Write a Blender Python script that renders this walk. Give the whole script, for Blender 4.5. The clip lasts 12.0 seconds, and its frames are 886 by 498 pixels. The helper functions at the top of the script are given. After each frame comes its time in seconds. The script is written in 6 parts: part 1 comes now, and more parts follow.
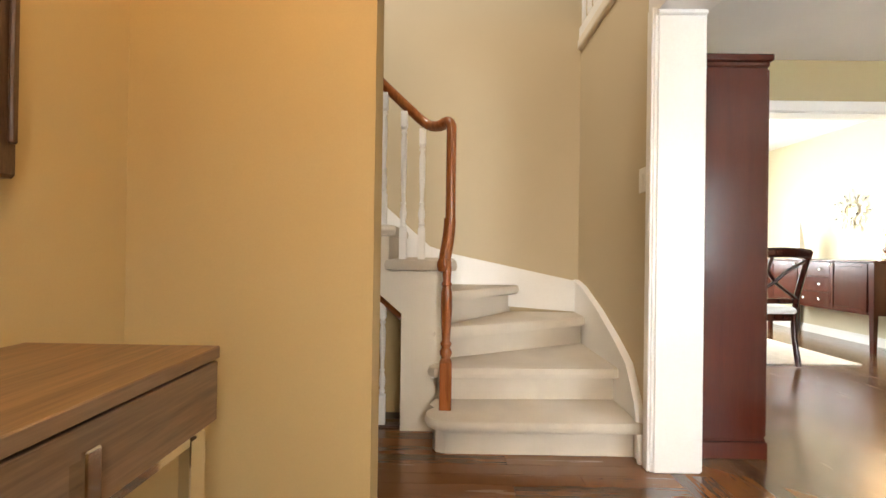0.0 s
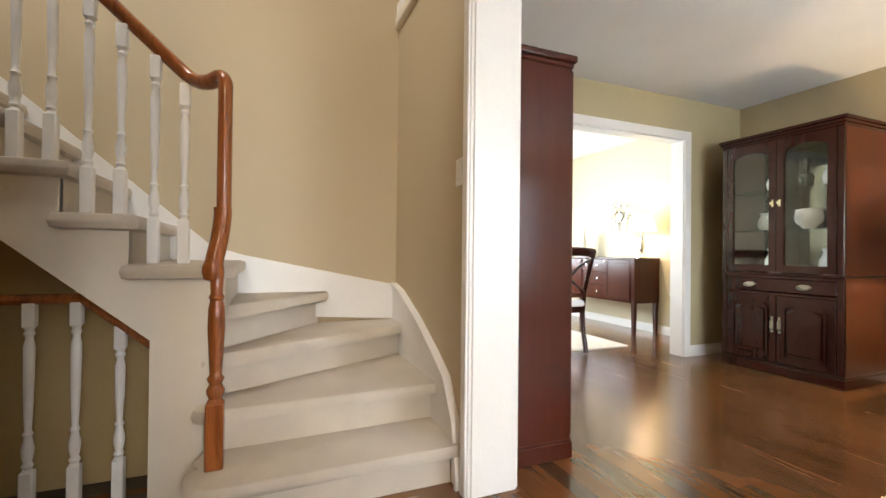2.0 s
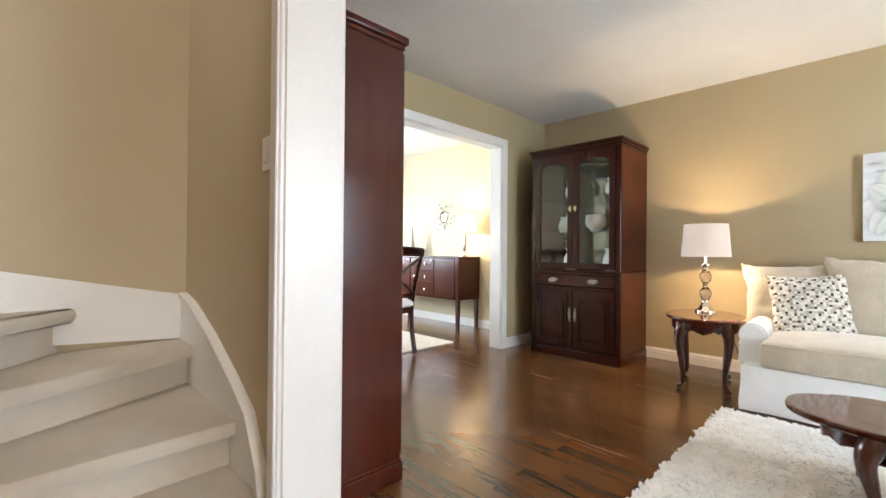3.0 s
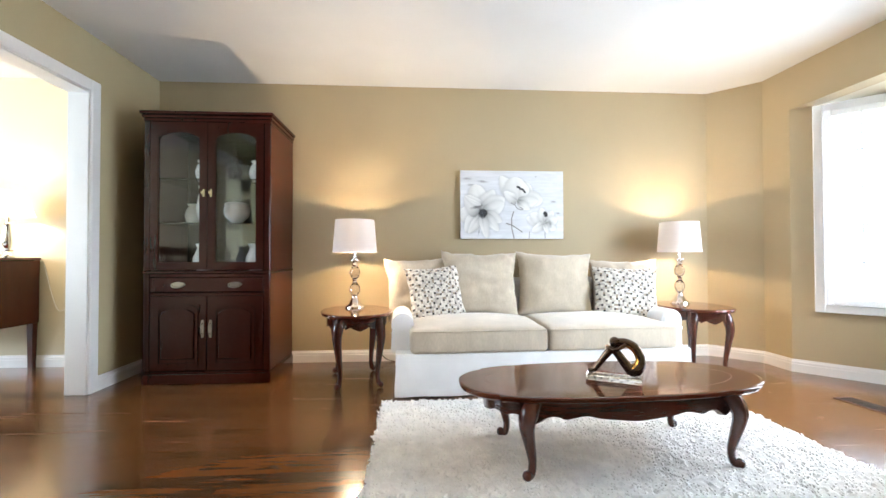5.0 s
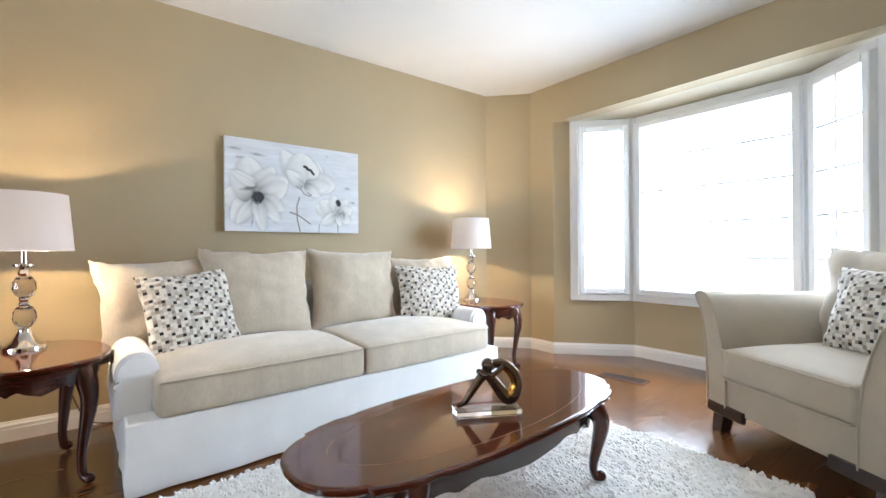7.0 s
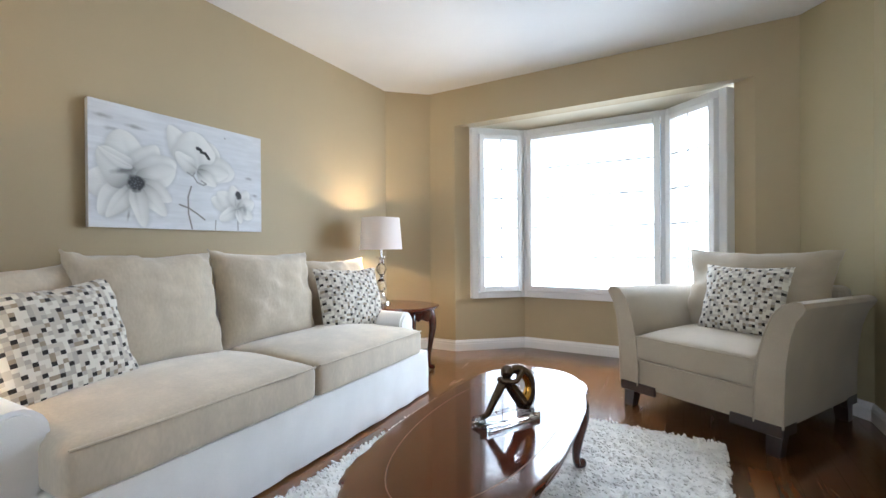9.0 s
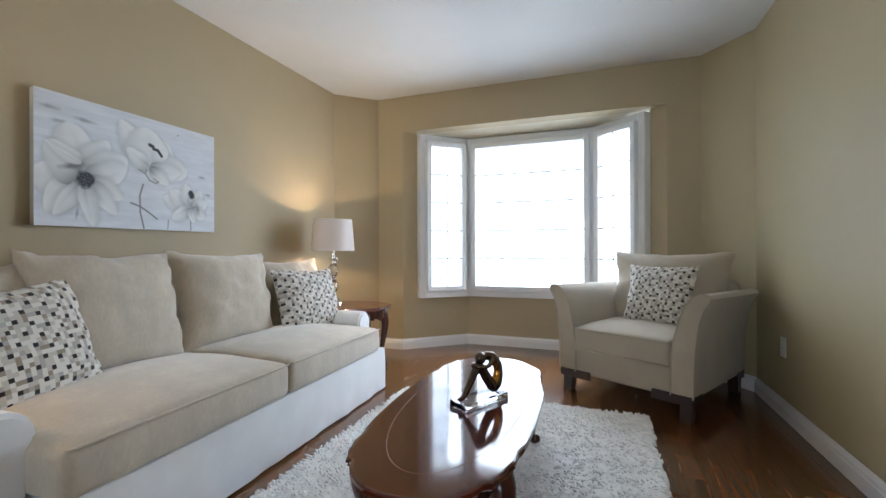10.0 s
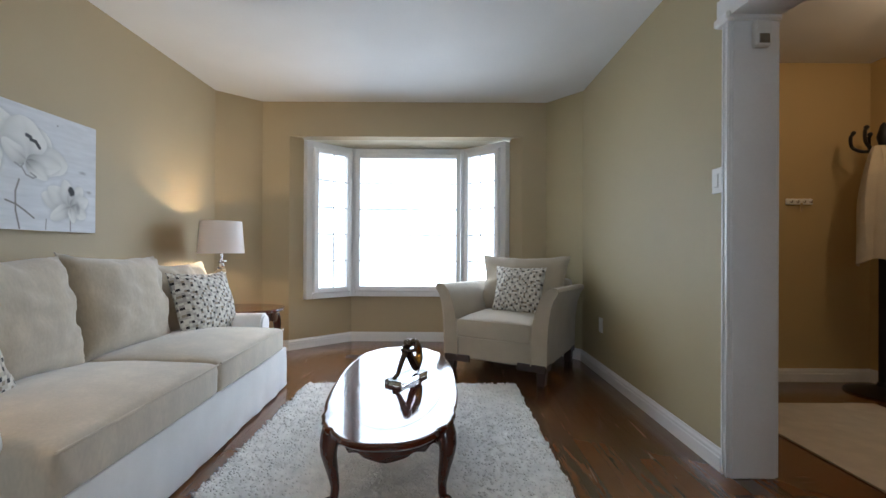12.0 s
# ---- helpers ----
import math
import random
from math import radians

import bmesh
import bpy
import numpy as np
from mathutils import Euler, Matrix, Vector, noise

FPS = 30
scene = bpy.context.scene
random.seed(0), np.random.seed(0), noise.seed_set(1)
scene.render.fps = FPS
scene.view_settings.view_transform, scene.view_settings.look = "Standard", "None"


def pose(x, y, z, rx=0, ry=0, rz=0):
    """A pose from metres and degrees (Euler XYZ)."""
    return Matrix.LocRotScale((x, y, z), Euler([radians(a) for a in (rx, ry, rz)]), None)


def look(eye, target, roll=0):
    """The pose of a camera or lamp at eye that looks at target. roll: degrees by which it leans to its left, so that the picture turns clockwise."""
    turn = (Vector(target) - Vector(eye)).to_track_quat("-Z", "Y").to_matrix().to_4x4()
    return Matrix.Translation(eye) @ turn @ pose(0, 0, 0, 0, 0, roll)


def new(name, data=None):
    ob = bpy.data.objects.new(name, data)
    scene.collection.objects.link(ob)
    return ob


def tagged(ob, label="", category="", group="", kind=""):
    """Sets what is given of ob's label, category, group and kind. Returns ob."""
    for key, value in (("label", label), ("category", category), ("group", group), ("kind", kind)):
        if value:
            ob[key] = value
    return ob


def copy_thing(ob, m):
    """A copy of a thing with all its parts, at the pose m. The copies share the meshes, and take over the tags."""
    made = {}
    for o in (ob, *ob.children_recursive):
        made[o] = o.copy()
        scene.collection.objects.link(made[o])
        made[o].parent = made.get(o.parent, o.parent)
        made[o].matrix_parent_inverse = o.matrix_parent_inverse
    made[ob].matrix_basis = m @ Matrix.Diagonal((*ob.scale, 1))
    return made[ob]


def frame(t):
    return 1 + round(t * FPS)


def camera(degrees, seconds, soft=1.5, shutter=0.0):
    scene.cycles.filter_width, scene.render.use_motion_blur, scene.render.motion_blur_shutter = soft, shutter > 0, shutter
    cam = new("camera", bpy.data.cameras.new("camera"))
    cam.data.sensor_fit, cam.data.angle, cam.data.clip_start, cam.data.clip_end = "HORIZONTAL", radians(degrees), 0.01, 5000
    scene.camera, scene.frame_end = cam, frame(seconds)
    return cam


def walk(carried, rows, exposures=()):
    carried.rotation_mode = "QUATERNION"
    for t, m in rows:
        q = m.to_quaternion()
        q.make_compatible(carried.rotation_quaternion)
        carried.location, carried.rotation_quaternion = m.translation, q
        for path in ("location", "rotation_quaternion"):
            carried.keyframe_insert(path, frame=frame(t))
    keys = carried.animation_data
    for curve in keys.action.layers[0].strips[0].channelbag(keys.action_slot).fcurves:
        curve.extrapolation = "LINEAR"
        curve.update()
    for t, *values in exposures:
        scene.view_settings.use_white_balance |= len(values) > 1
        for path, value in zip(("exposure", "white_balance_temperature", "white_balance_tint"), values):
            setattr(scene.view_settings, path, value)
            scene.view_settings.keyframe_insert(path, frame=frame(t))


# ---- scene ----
cam = camera(91.9, 12.0)
PATH = [
    (0, (0.214, 0.443, 0.956), (0.198, 2.443, 0.964), 0.8),
    (0.5, (0.264, 0.514, 0.962), (0.395, 2.51, 0.968), 0.7),
    (1, (0.303, 0.612, 0.951), (0.597, 2.59, 0.965), 0.8),
    (1.5, (0.339, 0.716, 0.963), (0.789, 2.665, 0.977), 0.7),
    (2, (0.391, 0.813, 0.962), (1.142, 2.667, 0.977), 0.6),
    (2.5, (0.475, 0.916, 0.963), (1.567, 2.592, 0.979), 0.6),
    (3, (0.549, 1.031, 0.979), (1.953, 2.456, 0.991), 0.5),
    (3.2, (0.576, 1.079, 0.971), (2.101, 2.373, 0.986), 0.3),
    (4.8, (0.923, 1.479, 0.939), (2.922, 1.512, 0.964), -0.2),
    (5, (0.974, 1.512, 0.927), (2.969, 1.381, 0.959), -0.1),
    (5.5, (1.157, 1.563, 0.943), (3.095, 1.07, 0.967), -0.3),
    (6, (1.347, 1.609, 0.95), (3.199, 0.854, 0.965), -0.5),
    (6.5, (1.55, 1.642, 0.937), (3.275, 0.63, 0.951), -0.5),
    (7, (1.755, 1.673, 0.949), (3.339, 0.452, 0.952), -0.4),
    (7.5, (1.953, 1.737, 0.972), (3.384, 0.34, 0.967), -0.5),
    (9.5, (2.39, 2.13, 0.969), (3.243, 0.321, 0.966), -0.3),
    (10, (2.436, 2.25, 0.964), (3.127, 0.373, 0.966), -0.2),
    (10.5, (2.484, 2.378, 0.975), (2.997, 0.445, 0.974), -0.0),
    (11, (2.515, 2.476, 0.965), (2.896, 0.512, 0.97), 0.1),
    (11.5, (2.633, 2.589, 0.971), (2.814, 0.598, 0.98), 0.1),
    (12, (2.715, 2.696, 0.989), (2.717, 0.696, 0.995), 0.3),
]
EXPOSURES = [(0, 0.40, 6850, 10), (1, 0.33, 6700, 10), (2, 0.20, 6400, 10), (2.5, 0.04, 6250, 10), (3, -0.02, 6100, 10), (5, 0.05, 5820, 10), (6.5, -0.24, 5660, 10), (7.5, -0.42, 5650, 10), (9.5, -0.9, 5660, 10), (10.5, -1.26, 5660, 10), (12, -1.29, 5680, 10)]
walk(cam, [(t, look(eye, target, roll)) for t, eye, target, roll in PATH], EXPOSURES)

# ---- world and lights ----
world = bpy.data.worlds.new("world")
scene.world = world
world.use_nodes = True
wn = world.node_tree
sky = wn.nodes.new("ShaderNodeTexSky")
sky.sky_type, sky.sun_disc = "NISHITA", False
sky.sun_elevation, sky.sun_rotation = radians(55), radians(20)
wn.links.new(sky.outputs[0], wn.nodes["Background"].inputs[0])
wn.nodes["Background"].inputs[1].default_value = 0.15


def lamp(name, kind, m, energy, color=(1, 1, 1), size=0.1, size_y=None):
    data = bpy.data.lights.new(name, kind)
    data.energy, data.color = energy, color
    if kind == "AREA":
        data.shape, data.size, data.size_y = "RECTANGLE", size, size_y or size
    elif kind == "SUN":
        data.angle = size
    else:
        data.shadow_soft_size = size
    ob = new(name, data)
    ob.matrix_world = m
    return ob


DAY, WARM = (0.86, 0.94, 1.0), (1.0, 0.72, 0.42)
lamp("sun", "SUN", look((0, 0, 20), (-3, -10, 6)), 1.2, (1, 0.96, 0.9), radians(12))
# daylight in the openings of the bay window
for nm, eye, at, watts, wide in (("middle", (3.10, -2.38, 1.36), (3.10, 0, 0.66), 126, 1.85), ("east", (4.17, -2.07, 1.36), (3.17, -1.036, 1.06), 38, 0.95), ("west", (2.03, -2.07, 1.36), (3.03, -1.036, 1.06), 82, 0.95)):
    lamp("bay_light_" + nm, "AREA", look(eye, at), watts, DAY, wide, 2.3).data.spread = radians(140)
# open sky above the bay
lamp("bay_sky_light", "AREA", look((3.10, -3.05, 2.98), (3.10, -1.1, 0.2)), 215, DAY, 2.8, 1.5)
# dining room window, fill light added at an unseen door, unseen upper hall window
lamp("dining_window_light", "AREA", look((2.6, 6.86, 1.45), (3.0, 4, 1.0)), 168, DAY, 2.1, 1.35)
lamp("door_light", "AREA", look((0.74, -0.70, 1.35), (0.95, 2.6, 0.55)), 4.2, (1.0, 0.95, 0.88), 0.5, 1.3).data.spread = radians(62)
lamp("upper_window_light", "AREA", look((-0.6, 1.75, 4.1), (0.5, 3.4, 2.0)), 62, (1, 0.95, 0.88), 1.2, 1.0)
# tall bulbs: one source near each end of the glass
for nm, x, y in (("north", 4.40, 1.985), ("south", 4.50, -0.745)):
    lamp("bulb_top_" + nm, "POINT", pose(x, y, 1.140), 25, WARM, 0.012)
    lamp("bulb_low_" + nm, "POINT", pose(x, y, 1.028), 28, WARM, 0.012)
lamp("bulb_dining", "POINT", pose(4.58, 4.725, 1.36), 24, WARM, 0.03)
lamp("bulb_foyer", "POINT", pose(0.05, 0.70, 2.27), 24, (1.0, 0.70, 0.40), 0.06)


# ---- materials ----
def material(name, color, rough=0.5, metal=0.0, spread=0.08, scale=6.0, fine=60.0, bump=0.05, stretch=(1, 1, 1),
             coat=0.0, sheen=0.0, random_tone=0.0, wear=0.06):
    """Principled material with two scales of tone, a varying roughness and fine relief."""
    m = bpy.data.materials.new(name)
    m.use_nodes = True
    n, link = m.node_tree.nodes, m.node_tree.links.new
    p = n["Principled BSDF"]
    tc, mp = n.new("ShaderNodeTexCoord"), n.new("ShaderNodeMapping")
    mp.inputs["Scale"].default_value = stretch
    link(tc.outputs["Object"], mp.inputs[0])
    big, small = n.new("ShaderNodeTexNoise"), n.new("ShaderNodeTexNoise")
    for t, sc, d in ((big, scale, 4), (small, fine, 6)):
        t.inputs["Scale"].default_value, t.inputs["Detail"].default_value = sc, d
        link(mp.outputs[0], t.inputs[0])
    mix = n.new("ShaderNodeMath")
    mix.operation = "ADD"
    half = n.new("ShaderNodeMath")
    half.operation, half.inputs[1].default_value = "MULTIPLY", 0.5
    link(small.outputs[0], half.inputs[0])
    link(big.outputs[0], mix.inputs[0])
    link(half.outputs[0], mix.inputs[1])
    last = mix.outputs[0]
    if random_tone:
        info, mul, add = n.new("ShaderNodeObjectInfo"), n.new("ShaderNodeMath"), n.new("ShaderNodeMath")
        mul.operation, mul.inputs[1].default_value, add.operation = "MULTIPLY_ADD", random_tone, "ADD"
        mul.inputs[2].default_value = -random_tone / 2
        link(info.outputs["Random"], mul.inputs[0])
        link(last, add.inputs[0])
        link(mul.outputs[0], add.inputs[1])
        last = add.outputs[0]
    ramp = n.new("ShaderNodeValToRGB")
    c = np.array(color)
    lo, hi = np.clip(c * (1 - 2.2 * spread), 0, 1), np.clip(c * (1 + 2.2 * spread), 0, 1)
    ramp.color_ramp.elements[0].position, ramp.color_ramp.elements[1].position = 0.4, 1.0
    ramp.color_ramp.elements[0].color, ramp.color_ramp.elements[1].color = (*lo, 1), (*hi, 1)
    mid = ramp.color_ramp.elements.new(0.75)
    mid.color = (*c, 1)
    link(last, ramp.inputs[0])
    link(ramp.outputs[0], p.inputs["Base Color"])
    rr = n.new("ShaderNodeMapRange")
    rr.inputs["To Min"].default_value, rr.inputs["To Max"].default_value = max(0.02, rough - wear), min(1, rough + wear)
    link(big.outputs[0], rr.inputs[0])
    link(rr.outputs[0], p.inputs["Roughness"])
    p.inputs["Metallic"].default_value = metal
    p.inputs["Coat Weight"].default_value, p.inputs["Coat Roughness"].default_value = coat, 0.12
    p.inputs["Sheen Weight"].default_value = sheen
    if bump:
        b = n.new("ShaderNodeBump")
        b.inputs["Strength"].default_value, b.inputs["Distance"].default_value = bump, 0.004
        link(small.outputs[0], b.inputs["Height"])
        link(b.outputs[0], p.inputs["Normal"])
    return m


def wood(name, dark, light, rough=0.25, coat=0.3, grain=(9, 9, 0.8), random_tone=0.0, bump=0.03, wavy=1.4, low=0.52, high=1.0, uneven=0.03):
    """Grain drawn out along z of the object (or the axis with the small stretch)."""
    m = bpy.data.materials.new(name)
    m.use_nodes = True
    n, link = m.node_tree.nodes, m.node_tree.links.new
    p = n["Principled BSDF"]
    tc, mp = n.new("ShaderNodeTexCoord"), n.new("ShaderNodeMapping")
    mp.inputs["Scale"].default_value = grain
    info, shift = n.new("ShaderNodeObjectInfo"), n.new("ShaderNodeVectorMath")
    mul = n.new("ShaderNodeMath")
    mul.operation, mul.inputs[1].default_value = "MULTIPLY", 37.0
    link(info.outputs["Random"], mul.inputs[0])
    shift.operation = "ADD"
    link(tc.outputs["Object"], shift.inputs[0])
    link(mul.outputs[0], shift.inputs[1])
    link(shift.outputs[0], mp.inputs[0])
    broad, fine = n.new("ShaderNodeTexNoise"), n.new("ShaderNodeTexNoise")
    broad.inputs["Scale"].default_value, broad.inputs["Detail"].default_value, broad.inputs["Distortion"].default_value = 1.6, 5, wavy
    fine.inputs["Scale"].default_value, fine.inputs["Detail"].default_value = 14, 6
    link(mp.outputs[0], broad.inputs[0])
    link(mp.outputs[0], fine.inputs[0])
    a = n.new("ShaderNodeMath")
    a.operation, a.inputs[1].default_value = "MULTIPLY_ADD", 0.55
    link(fine.outputs[0], a.inputs[0])
    link(broad.outputs[0], a.inputs[2])
    last = a.outputs[0]
    if random_tone:
        r = n.new("ShaderNodeMath")
        r.operation, r.inputs[1].default_value = "MULTIPLY_ADD", random_tone
        link(info.outputs["Random"], r.inputs[0])
        link(last, r.inputs[2])
        last = r.outputs[0]
    ramp = n.new("ShaderNodeValToRGB")
    e = ramp.color_ramp.elements
    e[0].position, e[0].color = low, (*dark, 1)
    e[1].position, e[1].color = high, (*light, 1)
    link(last, ramp.inputs[0])
    link(ramp.outputs[0], p.inputs["Base Color"])
    rr = n.new("ShaderNodeMapRange")
    rr.inputs["To Min"].default_value, rr.inputs["To Max"].default_value = max(0.03, rough - uneven), rough + uneven
    link(broad.outputs[0], rr.inputs[0])
    link(rr.outputs[0], p.inputs["Roughness"])
    p.inputs["Coat Weight"].default_value, p.inputs["Coat Roughness"].default_value = coat, 0.08
    if bump:
        b = n.new("ShaderNodeBump")
        b.inputs["Strength"].default_value, b.inputs["Distance"].default_value = bump, 0.003
        link(fine.outputs[0], b.inputs["Height"])
        link(b.outputs[0], p.inputs["Normal"])
    return m


WALL = material("tan wall paint", (0.43, 0.345, 0.205), 0.62, spread=0.02, scale=1.5, fine=220, bump=0.06)
WALL_FOYER = material("golden tan wall paint", (0.50, 0.365, 0.17), 0.62, spread=0.02, scale=1.5, fine=220, bump=0.06)
WALL_SAGE = material("sage wall paint", (0.43, 0.36, 0.205), 0.62, spread=0.02, scale=1.5, fine=220, bump=0.06)
WALL_STAIR = material("beige wall paint", (0.50, 0.41, 0.27), 0.62, spread=0.02, scale=1.5, fine=220, bump=0.06)
WALL_DINING = material("pale dining wall paint", (0.62, 0.56, 0.40), 0.62, spread=0.02, scale=1.5, fine=220, bump=0.06)
CEIL = material("ceiling paint", (0.74, 0.735, 0.72), 0.8, spread=0.02, scale=2, fine=160, bump=0.25)
TRIM = material("white trim paint", (0.80, 0.79, 0.77), 0.32, spread=0.02, scale=3, fine=90, bump=0.02)
SOFFIT = material("cream soffit paint", (0.62, 0.56, 0.42), 0.7, spread=0.02, scale=2, fine=160, bump=0.1)
CREAM = material("cream painted panel", (0.74, 0.68, 0.57), 0.45, spread=0.02, scale=3, fine=90, bump=0.03)
CARPET = material("beige carpet", (0.60, 0.53, 0.435), 0.95, spread=0.05, scale=5, fine=420, bump=0.9, sheen=0.3)
OAK = wood("varnished oak", (0.17, 0.045, 0.012), (0.36, 0.115, 0.03), 0.22, 0.5, (14, 14, 1.2))
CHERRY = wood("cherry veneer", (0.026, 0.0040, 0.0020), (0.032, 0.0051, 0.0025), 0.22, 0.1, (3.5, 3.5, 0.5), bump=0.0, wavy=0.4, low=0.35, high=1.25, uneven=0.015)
# same veneer as CHERRY, made lighter and redder to carry window light
CHERRY_LIT = wood("cherry veneer, window-lit tone", (0.040, 0.0063, 0.0020), (0.066, 0.0120, 0.0034), 0.30, 0.0, (7, 7, 0.6), bump=0.0, wavy=0.4, low=0.45, high=1.05)
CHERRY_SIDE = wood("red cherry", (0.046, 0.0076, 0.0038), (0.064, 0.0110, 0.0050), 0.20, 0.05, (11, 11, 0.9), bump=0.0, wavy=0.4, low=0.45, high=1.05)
MAHOGANY = wood("mahogany top", (0.056, 0.0098, 0.0036), (0.112, 0.0220, 0.0068), 0.09, 0.55, (1.0, 12, 12), bump=0.0, wavy=0.5, low=0.45, high=1.05)
MAHOGANY_LEG = wood("mahogany turned", (0.032, 0.008, 0.005), (0.085, 0.022, 0.012), 0.2, 0.4, (12, 12, 1.4), bump=0.004, wavy=0.5)
MAHOGANY_APRON = wood("mahogany apron", (0.030, 0.0060, 0.003), (0.066, 0.0135, 0.006), 0.2, 0.4, (1.2, 1.2, 12), bump=0.0, wavy=0.5)
ESPRESSO = wood("espresso wood", (0.018, 0.010, 0.008), (0.040, 0.020, 0.014), 0.3, 0.2)
FLOORWOOD = wood("stained oak strip", (0.026, 0.0096, 0.0033), (0.155, 0.0620, 0.0195), 0.24, 0.5, (10, 0.8, 10), random_tone=0.5, bump=0.003, wavy=1.5, low=0.62, high=1.30, uneven=0.09)
for m, level in ((CHERRY, 0.35), (CHERRY_LIT, 0.25), (CHERRY_SIDE, 0.42)):
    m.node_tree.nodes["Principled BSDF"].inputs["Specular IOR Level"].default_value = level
FLOORWOOD.node_tree.nodes["Principled BSDF"].inputs["Coat Roughness"].default_value = 0.15
FLOORWOOD.node_tree.nodes["Principled BSDF"].inputs["Specular IOR Level"].default_value = 0.5
FLOORWOOD.node_tree.nodes["Principled BSDF"].inputs["Specular Tint"].default_value = (1.0, 0.90, 0.76, 1)
WALNUT = wood("walnut laminate", (0.10, 0.055, 0.026), (0.26, 0.155, 0.08), 0.42, 0.0, (13, 0.8, 13))
LINEN = material("beige velvet upholstery", (0.53, 0.455, 0.345), 0.85, spread=0.075, scale=7, fine=70, bump=0.22, stretch=(1.3, 1.3, 0.55), sheen=0.5)
LINEN_CHAIR = material("taupe linen upholstery", (0.43, 0.362, 0.265), 0.85, spread=0.05, scale=5, fine=260, bump=0.3, sheen=0.25)
SLIP = material("white cotton slipcover", (0.88, 0.88, 0.875), 0.85, spread=0.03, scale=6, fine=300, bump=0.15, sheen=0.1)
SHAG = material("ivory shag pile", (0.88, 0.865, 0.825), 0.95, spread=0.06, scale=14, fine=160, bump=0.4, sheen=0.3)
MAT = material("beige doormat", (0.48, 0.39, 0.26), 0.95, spread=0.06, scale=10, fine=300, bump=0.6)
CHROME = material("polished chrome", (0.80, 0.79, 0.77), 0.08, 1.0, spread=0.02, bump=0.0, wear=0.03)
BRASS = material("antique brass", (0.55, 0.42, 0.25), 0.28, 1.0, spread=0.08, bump=0.02)
DARKSILVER = material("tarnished silver", (0.075, 0.068, 0.06), 0.4, 0.5, spread=0.1, bump=0.02)
PEWTER = material("antique nickel", (0.36, 0.325, 0.27), 0.3, 1.0, spread=0.04, bump=0.02)
BRONZE = material("dark bronze glaze", (0.16, 0.115, 0.08), 0.14, 0.85, spread=0.12, scale=9, bump=0.02)
GOLD = material("gold lacquer", (0.70, 0.36, 0.06), 0.2, 0.9, spread=0.1, scale=12, bump=0.02)
BLACK = material("black metal", (0.015, 0.013, 0.012), 0.4, 0.4, spread=0.1, bump=0.05)
PORCELAIN = material("white porcelain", (0.78, 0.77, 0.74), 0.12, spread=0.02, bump=0.0)
PLASTIC = material("white plastic", (0.76, 0.75, 0.70), 0.35, spread=0.02, bump=0.0)
COAT = material("cream wool", (0.55, 0.47, 0.34), 0.95, spread=0.08, fine=180, bump=0.3)
FRAMEWOOD = wood("dark frame", (0.035, 0.017, 0.008), (0.12, 0.06, 0.03), 0.35, 0.2, (20, 20, 3), bump=0.3)
GREY_VENT = material("brown vent metal", (0.16, 0.09, 0.06), 0.4, 0.5, spread=0.05)
ASPHALT = material("asphalt", (0.06, 0.06, 0.062), 0.9, spread=0.15, scale=2, fine=120, bump=0.5)
GRASS = material("lawn", (0.06, 0.10, 0.03), 0.95, spread=0.3, scale=3, fine=80, bump=0.8)
BRICKFAR = material("pale brick", (0.42, 0.30, 0.24), 0.9, spread=0.15, scale=2, fine=40, bump=0.3)


def clear(name, color=(1, 1, 1), rough=0.0, ior=1.45):
    m = bpy.data.materials.new(name)
    m.use_nodes = True
    p = m.node_tree.nodes["Principled BSDF"]
    p.inputs["Base Color"].default_value = (*color, 1)
    p.inputs["Transmission Weight"].default_value = 1.0
    p.inputs["Roughness"].default_value, p.inputs["IOR"].default_value = rough, ior
    return m


GLASS = clear("window glass", ior=1.1)
CABGLASS = clear("cabinet glass", (0.92, 0.95, 0.93), ior=1.45)
CRYSTAL = clear("crystal", ior=1.25)
BALL = clear("cut glass", rough=0.02, ior=1.5)
DIM_MIRROR = material("smoky mirror", (0.22, 0.225, 0.21), 0.03, 1.0, spread=0.0, bump=0.0, wear=0.0)
MIRROR = material("mirror", (0.9, 0.9, 0.9), 0.02, 1.0, spread=0.0, bump=0.0, wear=0.0)


def shade_cloth(name, color, thin=0.24):
    m = bpy.data.materials.new(name)
    m.use_nodes = True
    n, link = m.node_tree.nodes, m.node_tree.links.new
    p = n["Principled BSDF"]
    p.inputs["Base Color"].default_value, p.inputs["Roughness"].default_value = (*color, 1), 0.9
    tr, mix = n.new("ShaderNodeBsdfTranslucent"), n.new("ShaderNodeMixShader")
    tex, tc, b = n.new("ShaderNodeTexNoise"), n.new("ShaderNodeTexCoord"), n.new("ShaderNodeBump")
    tex.inputs["Scale"].default_value = 260
    link(tc.outputs["Object"], tex.inputs[0])
    b.inputs["Strength"].default_value, b.inputs["Distance"].default_value = 0.2, 0.001
    link(tex.outputs[0], b.inputs["Height"])
    link(b.outputs[0], p.inputs["Normal"])
    tr.inputs[0].default_value = (0.85, 0.78, 0.70, 1)
    mix.inputs[0].default_value = thin
    link(p.outputs[0], mix.inputs[1])
    link(tr.outputs[0], mix.inputs[2])
    link(mix.outputs[0], n["Material Output"].inputs[0])
    return m


SHADE = shade_cloth("white lampshade cloth", (0.80, 0.76, 0.74))
SHADE_LIT = shade_cloth("thin lampshade cloth", (0.80, 0.76, 0.72), 0.6)
BAR = material("grey glazing bar", (0.70, 0.70, 0.70), 0.4, spread=0.02, bump=0.0)


